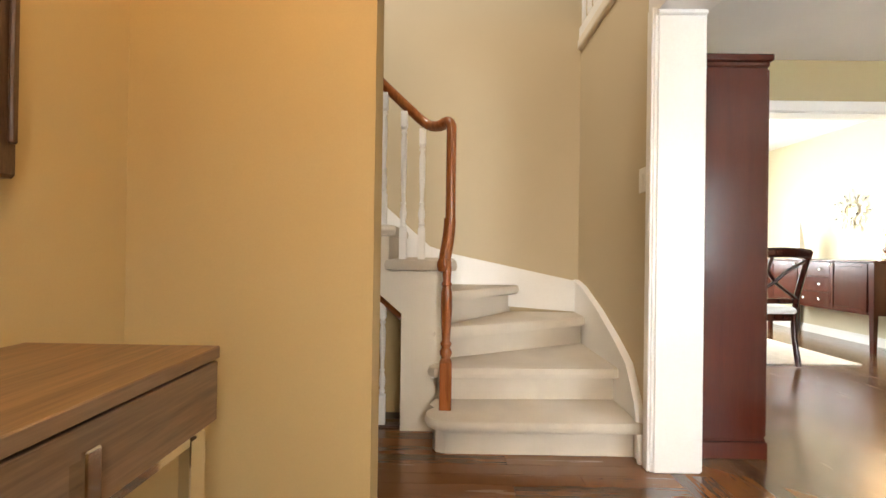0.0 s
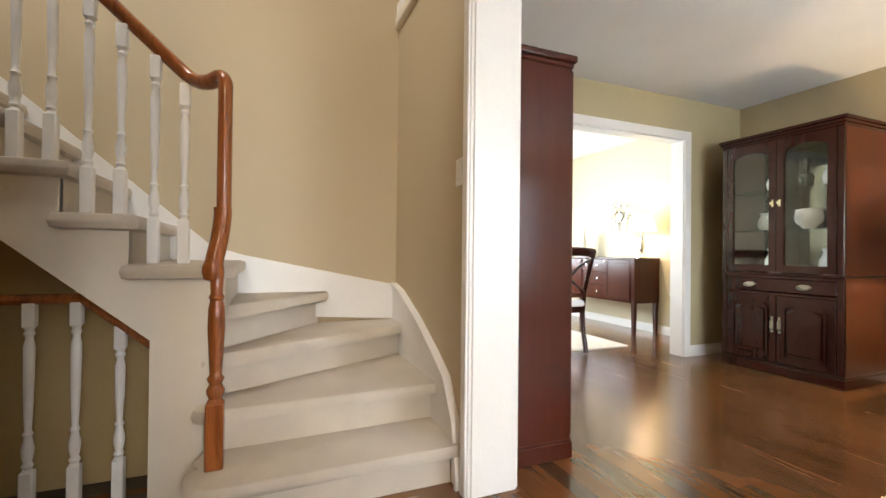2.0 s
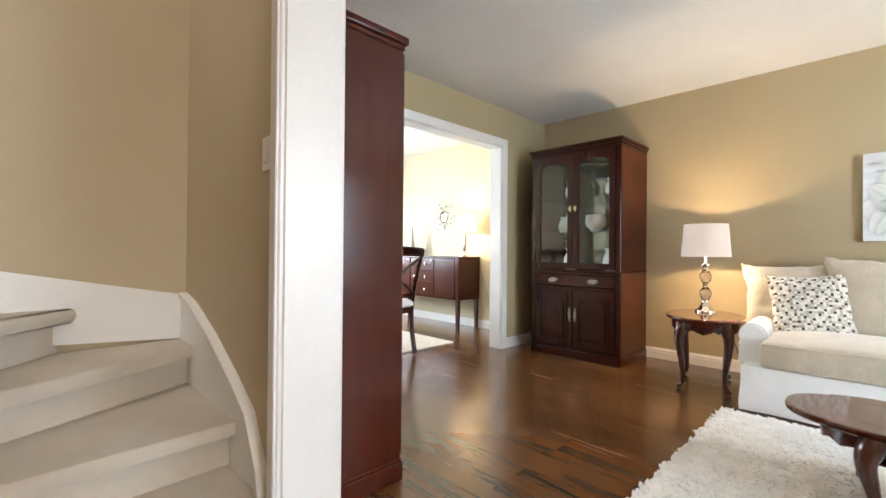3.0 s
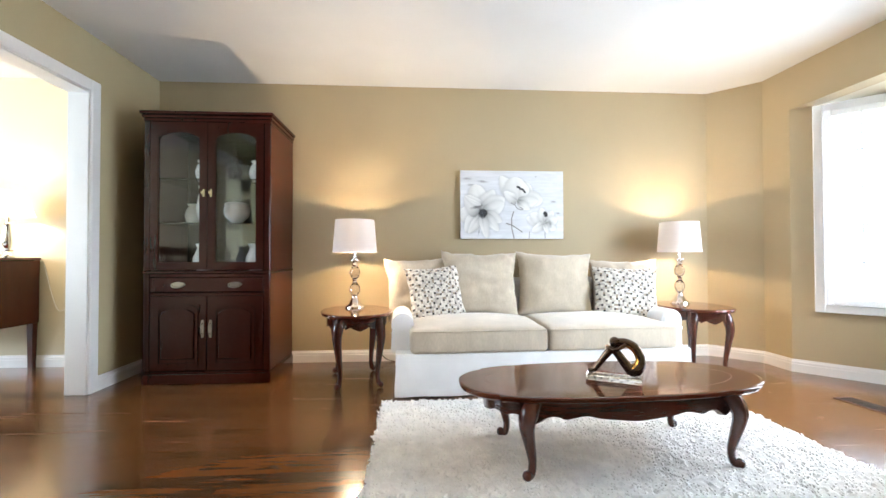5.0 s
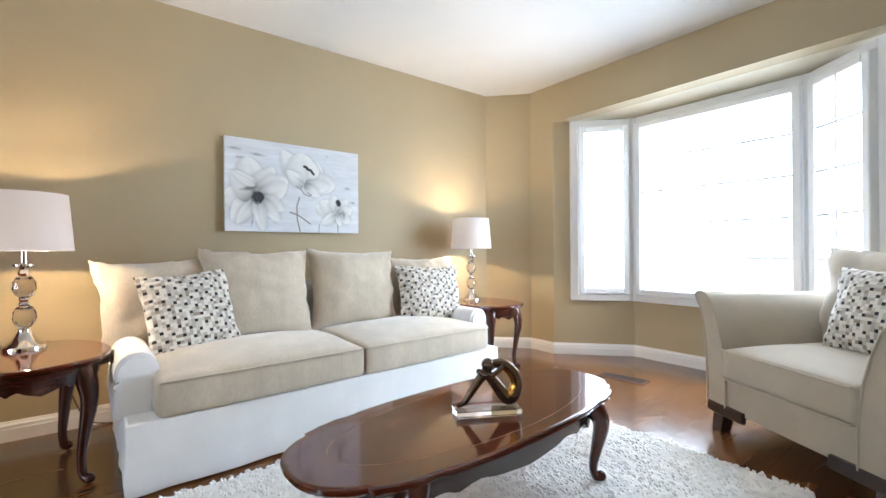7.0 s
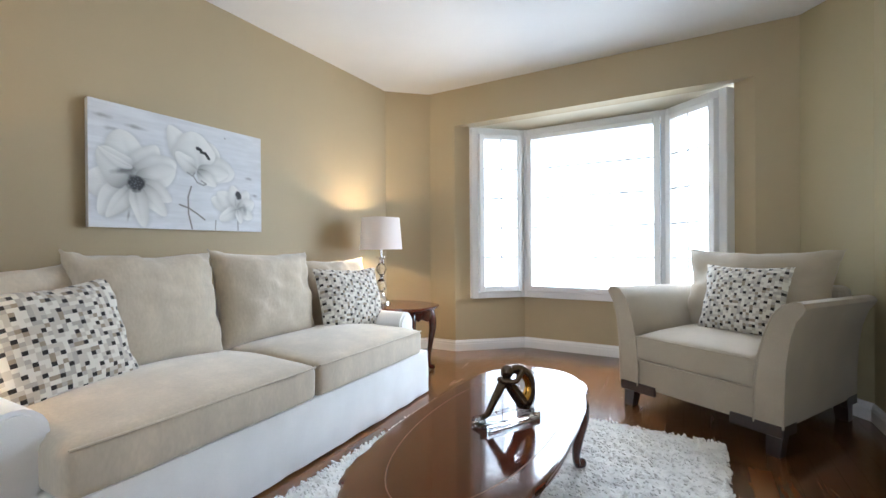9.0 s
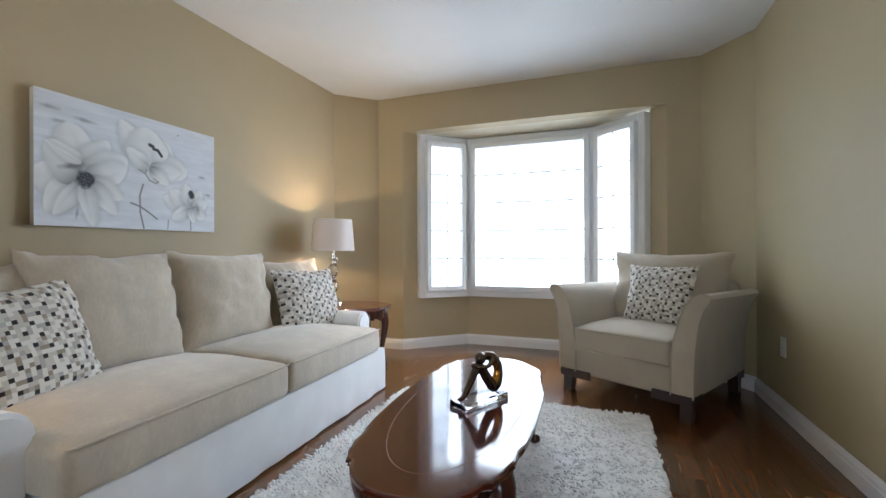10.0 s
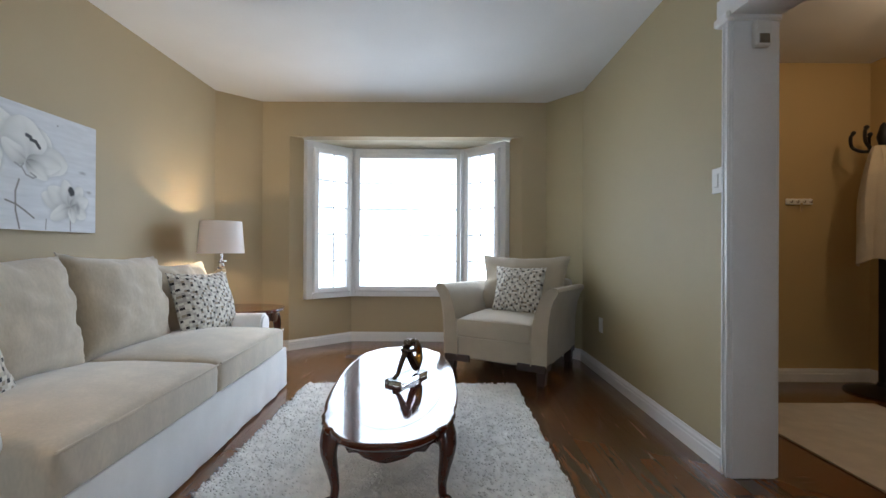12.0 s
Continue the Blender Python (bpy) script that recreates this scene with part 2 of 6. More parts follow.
def checked():
    """Woven cushion: small squares of cream, greys and taupe with black ones on a slanting lattice."""
    m = bpy.data.materials.new("checked weave")
    m.use_nodes = True
    n, link = m.node_tree.nodes, m.node_tree.links.new
    p = n["Principled BSDF"]
    tc, sep = n.new("ShaderNodeTexCoord"), n.new("ShaderNodeSeparateXYZ")
    link(tc.outputs["Object"], sep.inputs[0])

    def op(kind, a, b=None, c=None):
        q = n.new("ShaderNodeMath")
        q.operation = kind
        for i, v in enumerate((a, b, c)):
            if v is None:
                continue
            if isinstance(v, (int, float)):
                q.inputs[i].default_value = v
            else:
                link(v, q.inputs[i])
        return q.outputs[0]
    i = op("FLOOR", op("DIVIDE", sep.outputs[0], 0.0152))
    j = op("FLOOR", op("DIVIDE", op("ADD", sep.outputs[2], 4.0), 0.0152))
    k = op("FLOORED_MODULO", op("ADD", op("MULTIPLY", i, 3), j), 8)
    black = op("LESS_THAN", k, 0.5)
    cell, comb = n.new("ShaderNodeTexWhiteNoise"), n.new("ShaderNodeCombineXYZ")
    link(i, comb.inputs[0])
    link(j, comb.inputs[1])
    link(comb.outputs[0], cell.inputs[0])
    ramp = n.new("ShaderNodeValToRGB")
    ramp.color_ramp.interpolation = "CONSTANT"
    e = ramp.color_ramp.elements
    e[0].color, e[1].color, e[1].position = (0.72, 0.685, 0.605, 1), (0.56, 0.515, 0.44, 1), 0.40
    for pos, col in ((0.72, (0.43, 0.395, 0.35, 1)), (0.90, (0.32, 0.26, 0.19, 1))):
        x = e.new(pos)
        x.color = col
    link(cell.outputs[0], ramp.inputs[0])
    mix = n.new("ShaderNodeMix")
    mix.data_type = "RGBA"
    mix.inputs[7].default_value = (0.022, 0.019, 0.018, 1)
    link(black, mix.inputs[0])
    link(ramp.outputs[0], mix.inputs[6])
    link(mix.outputs[2], p.inputs["Base Color"])
    p.inputs["Roughness"].default_value, p.inputs["Sheen Weight"].default_value = 0.9, 0.2
    tex, b = n.new("ShaderNodeTexNoise"), n.new("ShaderNodeBump")
    tex.inputs["Scale"].default_value = 300
    link(tc.outputs["Object"], tex.inputs[0])
    b.inputs["Strength"].default_value, b.inputs["Distance"].default_value = 0.4, 0.002
    link(tex.outputs[0], b.inputs["Height"])
    link(b.outputs[0], p.inputs["Normal"])
    return m


CHECK = checked()


# ---- building helpers ----
def part(name, bm, mat, parent=None, label="", smooth=False):
    """Links a bmesh as one mesh object under parent."""
    bmesh.ops.recalc_face_normals(bm, faces=bm.faces)
    me = bpy.data.meshes.new(name)
    bm.to_mesh(me)
    bm.free()
    me.materials.append(mat)
    if smooth:
        for f in me.polygons:
            f.use_smooth = True
        try:
            me.set_sharp_from_angle(angle=radians(40))
        except AttributeError:
            pass
    ob = new(name, me)
    ob.parent = parent
    if label:
        ob["label"] = label
    return ob


def thing(name, label, category, m=None, group="", kind=""):
    ob = new(name)
    ob.empty_display_size = 0.1
    if m is not None:
        ob.matrix_world = m
    return tagged(ob, label, category, group, kind)


def box(x0, y0, z0, x1, y1, z1, bevel=0.0, bm=None, seg=1):
    own = bmesh.new()
    bmesh.ops.create_cube(own, size=1)
    for v in own.verts:
        v.co = ((x0 + x1) / 2 + v.co.x * (x1 - x0), (y0 + y1) / 2 + v.co.y * (y1 - y0), (z0 + z1) / 2 + v.co.z * (z1 - z0))
    if bevel:
        bmesh.ops.bevel(own, geom=list(own.edges), offset=bevel, segments=seg, affect="EDGES", profile=0.5)
    return merge(bm, own)


def merge(bm, own, m=None):
    if m is not None:
        own.transform(m)
    if bm is None:
        return own
    me = bpy.data.meshes.new("tmp")
    own.to_mesh(me)
    own.free()
    bm.from_mesh(me)
    bpy.data.meshes.remove(me)
    return bm


def prism(poly, z0, z1, bm=None, m=None, bevel=0.0):
    """Extrudes an outline in x, y from z0 to z1."""
    own = bmesh.new()
    lo = [own.verts.new((x, y, z0)) for x, y in poly]
    hi = [own.verts.new((x, y, z1)) for x, y in poly]
    own.faces.new(lo[::-1])
    own.faces.new(hi)
    for i in range(len(poly)):
        j = (i + 1) % len(poly)
        own.faces.new((lo[i], lo[j], hi[j], hi[i]))
    if bevel:
        rim = [e for e in own.edges if abs(e.verts[0].co.z - e.verts[1].co.z) < 1e-6]
        bmesh.ops.bevel(own, geom=rim, offset=bevel, segments=2, affect="EDGES", profile=0.6)
    return merge(bm, own, m)


XZ = Matrix(((1, 0, 0, 0), (0, 0, -1, 0), (0, 1, 0, 0), (0, 0, 0, 1)))      # outline in x, z; depth along -y
YZ = Matrix(((0, 0, 1, 0), (1, 0, 0, 0), (0, 1, 0, 0), (0, 0, 0, 1)))       # outline in y, z; depth along x


def lathe(profile, seg=20, bm=None, m=None):
    """Turns (radius, z) pairs about z."""
    own = bmesh.new()
    rings = []
    for r, z in profile:
        rings.append([own.verts.new((max(r, 1e-4) * math.cos(2 * math.pi * k / seg), max(r, 1e-4) * math.sin(2 * math.pi * k / seg), z)) for k in range(seg)])
    for a, b in zip(rings, rings[1:]):
        for k in range(seg):
            own.faces.new((a[k], a[(k + 1) % seg], b[(k + 1) % seg], b[k]))
    own.faces.new(rings[0][::-1])
    own.faces.new(rings[-1])
    return merge(bm, own, m)


def sweep(points, radii, seg=10, bm=None, m=None, flat=1.0, up=(0, 0, 1)):
    """A tube through points; flat squeezes it along the second axis."""
    own = bmesh.new()
    pts = [Vector(p) for p in points]
    if isinstance(radii, (int, float)):
        radii = [radii] * len(pts)
    rings, side = [], None
    for i, p in enumerate(pts):
        d = (pts[min(i + 1, len(pts) - 1)] - pts[max(i - 1, 0)]).normalized()
        ref = Vector(up) if side is None else side.cross(d)
        s = d.cross(ref) if side is None else side - d * side.dot(d)
        if s.length < 1e-4:
            s = d.cross(Vector((1, 0, 0)))
        side = s.normalized()
        other = side.cross(d).normalized()
        rings.append([own.verts.new(p + (side * math.cos(2 * math.pi * k / seg) + other * flat * math.sin(2 * math.pi * k / seg)) * radii[i]) for k in range(seg)])
    for a, b in zip(rings, rings[1:]):
        for k in range(seg):
            own.faces.new((a[k], a[(k + 1) % seg], b[(k + 1) % seg], b[k]))
    own.faces.new(rings[0][::-1])
    own.faces.new(rings[-1])
    return merge(bm, own, m)


def bend(points, n=6):
    """Rounds a polyline (Catmull-Rom)."""
    p = [Vector(q) for q in points]
    p = [p[0] * 2 - p[1]] + p + [p[-1] * 2 - p[-2]]
    out = []
    for i in range(1, len(p) - 2):
        for k in range(n):
            t = k / n
            out.append(0.5 * ((2 * p[i]) + (p[i + 1] - p[i - 1]) * t + (2 * p[i - 1] - 5 * p[i] + 4 * p[i + 1] - p[i + 2]) * t * t + (3 * p[i] - p[i - 1] - 3 * p[i + 1] + p[i + 2]) * t ** 3))
    return out + [p[-2]]


def cushion(w, h, d, n=14, pinch=0.55, wrinkle=0.006, seed=0, corner=0.10):
    """A stuffed square cushion standing in x, z, thickness along y, knife edge with drawn-out corners."""
    own = bmesh.new()
    sheets = []
    for side in (-1, 1):
        grid = []
        for i in range(n + 1):
            row = []
            for j in range(n + 1):
                u, v = 2 * i / n - 1, 2 * j / n - 1
                fill = max(0.0, (1 - abs(u) ** 2.6) * (1 - abs(v) ** 2.6)) ** pinch
                ear = 1 - corner * ((1 - u * u) * abs(v) ** 3)
                ear2 = 1 - corner * ((1 - v * v) * abs(u) ** 3)
                q = noise.noise(Vector((u * 2.3 + seed * 7.1, v * 2.3, side + seed)))
                q += 0.55 * noise.noise(Vector((u * 5.5, v * 5.5 + seed * 3.3, side * 2 + seed))) + 0.35 * math.sin(26 * (abs(u) - abs(v))) * (u * v) ** 2
                row.append(own.verts.new((u * w / 2 * ear2 + q * wrinkle, side * (fill * d / 2 + (q * wrinkle * 1.4 if fill > 0.05 else 0) + 0.004), v * h / 2 * ear + q * wrinkle)))
            grid.append(row)
        sheets.append(grid)
        for i in range(n):
            for j in range(n):
                own.faces.new((grid[i][j], grid[i + 1][j], grid[i + 1][j + 1], grid[i][j + 1]))
    a, b = sheets
    rim = [(i, 0) for i in range(n)] + [(n, j) for j in range(n)] + [(i, n) for i in range(n, 0, -1)] + [(0, j) for j in range(n, 0, -1)]
    for (i, j), (k, l) in zip(rim, rim[1:] + rim[:1]):
        own.faces.new((a[i][j], a[k][l], b[k][l], b[i][j]))
    return own


def slab_cushion(w, d, h, crown=0.03, n=12, seed=0, r=0.03):
    """A boxed seat cushion lying in x, y with a crowned top and rounded edges."""
    own = bmesh.new()
    bmesh.ops.create_cube(own, size=1)
    for v in own.verts:
        v.co = (v.co.x * w, v.co.y * d, v.co.z * h)
    bmesh.ops.bevel(own, geom=list(own.edges), offset=r, segments=3, affect="EDGES", profile=0.5)
    for axis, size, step in ((0, w, n), (1, d, n)):
        for k in range(1, step):
            no = Vector((1, 0, 0)) if axis == 0 else Vector((0, 1, 0))
            bmesh.ops.bisect_plane(own, geom=own.verts[:] + own.edges[:] + own.faces[:], plane_co=no * (-size / 2 + size * k / step), plane_no=no)
    for v in own.verts:
        u, t = 2 * v.co.x / w, 2 * v.co.y / d
        f = (1 - min(1, abs(u)) ** 2) * (1 - min(1, abs(t)) ** 2)
        q = noise.noise(Vector((v.co.x * 4 + seed, v.co.y * 4, seed))) * 0.006
        if v.co.z > 0:
            v.co.z += crown * f ** 0.6 + q
        v.co.x *= 1 + 0.008 * (1 - t * t)
        v.co.y *= 1 + 0.015 * (1 - u * u)
    return own


def piping(points, r, parent, mat, name="piping"):
    return part(name, sweep(points, r, 6), mat, parent, smooth=True)


# ---- structure ----
XE, YN, YS, XW = 4.805, 3.71, -1.505, 1.455      # living room walls
H = 2.44


def structure(name, bm, mat, label="", parent=None):
    return tagged(part(name, bm, mat, parent), label, "", "", "structure")


structure("subfloor", box(-2.6, -1.2, -0.10, 4.95, 7.1, -0.022), ESPRESSO, "dark subfloor under the wooden strips")
# living room
structure("wall_east", box(XE, -1.212, 0, XE + 0.15, YN + 0.065, H), WALL, "tan painted wall behind the sofa")
structure("wall_dining_east", box(XE, YN + 0.065, 0, XE + 0.15, 6.9, H), WALL_DINING, "pale dining room wall behind the buffet")
structure("wall_south_east_corner", prism([(XE, -1.212), (4.495, YS), (4.60, -1.645), (XE + 0.15, -1.212)], 0, H), WALL, "tan painted slanting corner wall")
structure("wall_south_west_corner", prism([(1.455, -1.18), (1.713, YS), (1.60, -1.645), (1.27, -1.18)], 0, H), WALL_SAGE, "tan painted slanting corner wall")
BAY_E, BAY_W = 4.228, 1.946
structure("wall_south_east", prism([(BAY_E, YS), (4.495, YS), (4.60, -1.645), (BAY_E + 0.06, -1.645)], 0, H), WALL, "tan painted wall beside the bay")
structure("wall_south_west", prism([(1.713, YS), (BAY_W, YS), (BAY_W - 0.06, -1.645), (1.60, -1.645)], 0, H), WALL, "tan painted wall beside the bay")
structure("bay_header", prism([(BAY_W, YS), (BAY_E, YS), (BAY_E + 0.06, -1.645), (BAY_W - 0.06, -1.645)], 2.10, H), WALL, "tan painted header over the bay")
CW, CE = (2.470, -1.965), (3.715, -1.965)      # inner corners of the bay


def along(p, q, d):
    """The point at distance d from p on the way to q."""
    v = (Vector(q) - Vector(p)).normalized() * d
    return (p[0] + v.x, p[1] + v.y)


JW, JE = along((BAY_W, YS), CW, 0.145), along((BAY_E, YS), CE, 0.145)      # where the side windows begin
WIN_Z0, WIN_Z1 = 0.492, 2.060
structure("bay_soffit", prism([(-1.645, 2.101), (-2.25, 2.052), (-2.25, 2.20), (-1.645, 2.20)], 1.95, 4.25, m=YZ), SOFFIT, "pale painted soffit of the bay")
for p, q, z1, nm in (((BAY_W, YS), JW, 2.10, "bay_return_west"), (JW, CW, WIN_Z0, "bay_wall_west"), (CW, CE, WIN_Z0, "bay_wall_middle"), (CE, JE, WIN_Z0, "bay_wall_east"), (JE, (BAY_E, YS), 2.10, "bay_return_east")):
    d = (Vector(q) - Vector(p)).normalized()
    o = Vector((d.y, -d.x)) * 0.14
    structure(nm, prism([p, q, (q[0] + o.x, q[1] + o.y), (p[0] + o.x, p[1] + o.y)], 0, z1), WALL, "tan painted wall of the bay")
structure("wall_west", box(1.265, -1.18, 0, XW, 0.80, H), WALL_SAGE, "sage tan painted wall beside the armchair")
structure("wall_stair", box(1.135, 2.345, 0, 1.325, YN, H - 0.004), WALL_STAIR, "beige painted wall between stairs and living room")
structure("opening_header", prism([(1.27, 0.80), (1.45, 0.80), (1.32, 2.345), (1.14, 2.345)], 2.04, H - 0.004), WALL, "tan painted header over the wide opening")
# north wall with the opening to the dining room
OP0, OP1, OPZ = 1.95, 4.02, 2.055
structure("wall_north_east", box(OP1, YN, 0, XE, YN + 0.13, H), WALL_SAGE, "sage tan painted wall beside the china cabinet")
structure("wall_north_west", box(1.325, YN, 0, OP0, YN + 0.13, H), WALL_SAGE, "sage tan painted wall behind the tall cabinet")
structure("wall_north_header", box(OP0, YN, OPZ, OP1, YN + 0.13, H), WALL_SAGE, "sage tan painted header over the dining room opening")
structure("ceiling", prism([(1.15, 2.345), (1.27, 0.8), (1.27, -1.2), (1.6, -1.645), (4.6, -1.645), (4.95, -1.2), (4.95, 6.9), (1.32, 6.9), (1.32, 2.345)], H, H + 0.1), CEIL, "white textured ceiling")
structure("ceiling_foyer", prism([(-0.75, -0.75), (1.27, -0.75), (1.27, 0.8), (1.14, 2.2), (-0.75, 2.2)], H, H + 0.1), CEIL, "white foyer ceiling")
# dining room shell
structure("wall_dining_west", box(1.185, YN + 0.004, 0, 1.325, 6.9, H), WALL_DINING, "pale dining room wall")
DW0, DW1 = 1.5, 3.7
for nm, b in (("wall_dining_north_east", (DW1, 6.9, 0, 4.95, 7.04, H)), ("wall_dining_north_west", (1.185, 6.9, 0, DW0, 7.04, H)),
              ("wall_dining_sill", (DW0, 6.9, 0, DW1, 7.04, 0.7)), ("wall_dining_lintel", (DW0, 6.9, 2.2, DW1, 7.04, H))):
    structure(nm, box(*b), WALL_DINING, "pale dining room wall round the window")
# foyer
structure("wall_alcove", box(-0.70, 1.465, 0, 0.040, 1.58, H), WALL_FOYER, "tan painted wall beside the console table")
structure("wall_foyer_west", box(-0.70, -0.59, 0, -0.555, 1.465, H), WALL_FOYER, "tan painted foyer wall")
structure("wall_foyer_south", box(-0.70, -0.74, 0, 0.25, -0.59, H), WALL_FOYER, "tan painted foyer wall with key hooks")
structure("wall_foyer_south_end", box(1.15, -0.74, 0, 1.265, -0.59, H), WALL_FOYER, "tan painted foyer wall beside the added door")
structure("wall_foyer_lintel", box(0.25, -0.74, 2.05, 1.15, -0.59, H), WALL_FOYER, "tan painted foyer wall over the added door")
# unseen door; its glass gives the added fill light an opening
front = thing("door_front", "unseen white glazed door, added to let in fill light", "door", kind="structure")
bm = box(0.25, -0.68, 0, 0.42, -0.64, 2.05, 0.004)
box(0.98, -0.68, 0, 1.15, -0.64, 2.05, 0.004, bm)
box(0.42, -0.68, 0, 0.98, -0.64, 0.65, 0.004, bm)
box(0.42, -0.68, 1.95, 0.98, -0.64, 2.05, 0.004, bm)
part("door_leaf", bm, TRIM, front)
part("pane", box(0.42, -0.665, 0.65, 0.98, -0.659, 1.95), GLASS, front).visible_shadow = False
# stairwell
structure("wall_stair_north", box(-2.6, 3.44, -2.4, 1.135, 3.58, 5.0), WALL_STAIR, "beige painted wall along the stairs")
structure("wall_hall_west", box(-2.74, 1.58, -2.4, -2.6, 3.58, 5.0), WALL_STAIR, "beige painted hall wall")
structure("wall_hall_south", box(-2.6, 1.48, 0, -0.70, 1.58, H), WALL_STAIR, "beige painted hall wall")
structure("upper_floor_edge", box(-2.6, 1.58, H, 1.14, 2.2, 2.66), WALL_STAIR, "edge of the upper floor over the hall")
structure("upper_wall_south", box(-2.6, 1.5, 2.66, 1.27, 1.58, 5.0), WALL_STAIR, "upper hall wall")
structure("upper_wall_east", box(2.3, 1.5, 2.66, 2.4, 3.6, 5.0), WALL_STAIR, "upper hall wall")
structure("upper_landing", box(1.135, 1.5, H + 0.11, 2.4, 3.58, 2.66), WALL_STAIR, "upper landing floor")
structure("upper_wall_north", box(1.135, 3.44, 2.66, 2.4, 3.58, 5.0), WALL_STAIR, "upper hall wall")
structure("upper_ceiling", box(-2.74, 1.5, 5.0, 2.4, 3.58, 5.1), CEIL, "white ceiling of the stairwell")
# extra wall in front of the stairwell wall, near enough to be lit
structure("wall_basement_added", prism([(-2.6, -2.4), (-0.02, -2.4), (-0.02, 0.60), (-1.75, 2.08), (-2.6, 2.4)], -3.10, -3.03, m=XZ), WALL_FOYER, "added tan wall, set forward to catch hall light")
structure("basement_floor", box(-2.6, 1.58, -2.5, 1.14, 3.58, -2.4), ESPRESSO, "dark basement floor")


def casing(name, bm, label="white painted casing"):
    return structure(name, bm, TRIM, label)


def mould(x0, y0, z0, x1, y1, z1):
    return box(x0, y0, z0, x1, y1, z1, 0.006)


# trim of the wide opening: north post and south jamb
b = box(1.128, 2.318, 0, 1.332, 2.345, 2.0, 0.004)
casing("trim_post", b, "white painted end of the stair wall")
casing("trim_post_west", merge(mould(1.112, 2.325, 0, 1.135, 2.395, 2.04), box(1.104, 2.33, 0, 1.113, 2.375, 2.04, 0.003)), "white fluted casing strip")
casing("trim_post_east", mould(1.325, 2.325, 0, 1.345, 2.395, 2.04))
casing("trim_post_cap", box(1.118, 2.308, 2.0, 1.342, 2.36, 2.04, 0.008), "white cap moulding of the post")
casing("trim_jamb", box(1.262, 0.80, 0, 1.458, 0.828, 2.0, 0.004), "white painted jamb of the opening")
bm = mould(1.455, 0.770, 0, 1.467, 0.824, 2.04)
box(1.467, 0.776, 0, 1.472, 0.788, 2.04, 0.002, bm)
box(1.467, 0.802, 0, 1.473, 0.818, 2.04, 0.002, bm)
casing("trim_jamb_east", bm, "white fluted casing strip")
casing("trim_jamb_west", mould(1.245, 0.735, 0, 1.265, 0.822, 2.04))
casing("trim_jamb_cap", box(1.245, 0.74, 2.0, 1.49, 0.84, 2.04, 0.008), "white cap moulding of the jamb")
casing("trim_header", prism([(1.25, 0.80), (1.478, 0.80), (1.345, 2.345), (1.117, 2.345)], 2.02, 2.045), "white underside of the header")
casing("trim_header_east", prism([(1.452, 0.75), (1.478, 0.75), (1.345, 2.39), (1.322, 2.39)], 2.045, 2.12), "white casing over the opening")
casing("trim_header_west", prism([(1.25, 0.75), (1.272, 0.75), (1.142, 2.39), (1.117, 2.39)], 2.045, 2.12), "white casing over the opening")
# trim of the dining room opening
casing("trim_dining_east", merge(box(OP1 - 0.02, YN - 0.004, 0, OP1, YN + 0.134, OPZ, 0.003), mould(OP1 - 0.012, YN - 0.022, 0, OP1 + 0.07, YN, OPZ + 0.07)), "white casing of the dining room opening")
casing("trim_dining_west", merge(box(OP0, YN - 0.004, 0, OP0 + 0.02, YN + 0.134, OPZ, 0.003), mould(OP0 - 0.07, YN - 0.022, 0, OP0 + 0.012, YN, OPZ + 0.07)), "white casing of the dining room opening")
casing("trim_dining_head", merge(box(OP0 + 0.02, YN - 0.004, OPZ - 0.02, OP1 - 0.02, YN + 0.134, OPZ, 0.003), mould(OP0 + 0.012, YN - 0.022, OPZ - 0.012, OP1 - 0.012, YN, OPZ + 0.07)), "white casing over the dining room opening")


def baseboard(name, pts, h=0.10):
    """White skirting with a stepped top along a line; the room lies to the left of its run."""
    bm = bmesh.new()
    profile = [(0, 0), (0.016, 0), (0.016, h * 0.62), (0.013, h * 0.66), (0.013, h * 0.80), (0.007, h * 0.9), (0.005, h), (0, h)]
    p = [Vector(q) for q in pts]
    rings = []
    for i, q in enumerate(p):
        a = (p[i] - p[i - 1]).normalized() if i else (p[1] - p[0]).normalized()
        c = (p[i + 1] - p[i]).normalized() if i < len(p) - 1 else a
        na, nc = Vector((-a.y, a.x)), Vector((-c.y, c.x))
        m = (na + nc).normalized()
        m = m / max(0.3, m.dot(na))
        rings.append([bm.verts.new((q.x + m.x * d, q.y + m.y * d, z)) for d, z in profile])
    for a, b2 in zip(rings, rings[1:]):
        for k in range(len(profile)):
            l = (k + 1) % len(profile)
            bm.faces.new((a[k], b2[k], b2[l], a[l]))
    bm.faces.new(rings[0])
    bm.faces.new(rings[-1][::-1])
    return structure(name, bm, TRIM, "white painted moulded baseboard")


baseboard("baseboard_living", [(1.456, 0.770), (1.456, -1.18), (1.713, YS), (BAY_W, YS), CW, CE, (BAY_E, YS), (4.495, YS), (XE, -1.212), (XE, 3.0), (XE, YN), (OP1 + 0.07, YN)])
baseboard("baseboard_dining", [(XE, YN + 0.13), (XE, 6.9), (3.0, 6.9)])
baseboard("baseboard_foyer", [(-0.555, 1.465), (-0.555, -0.59), (0.25, -0.59)])
baseboard("baseboard_alcove", [(0.04, 1.465), (-0.555, 1.465)])


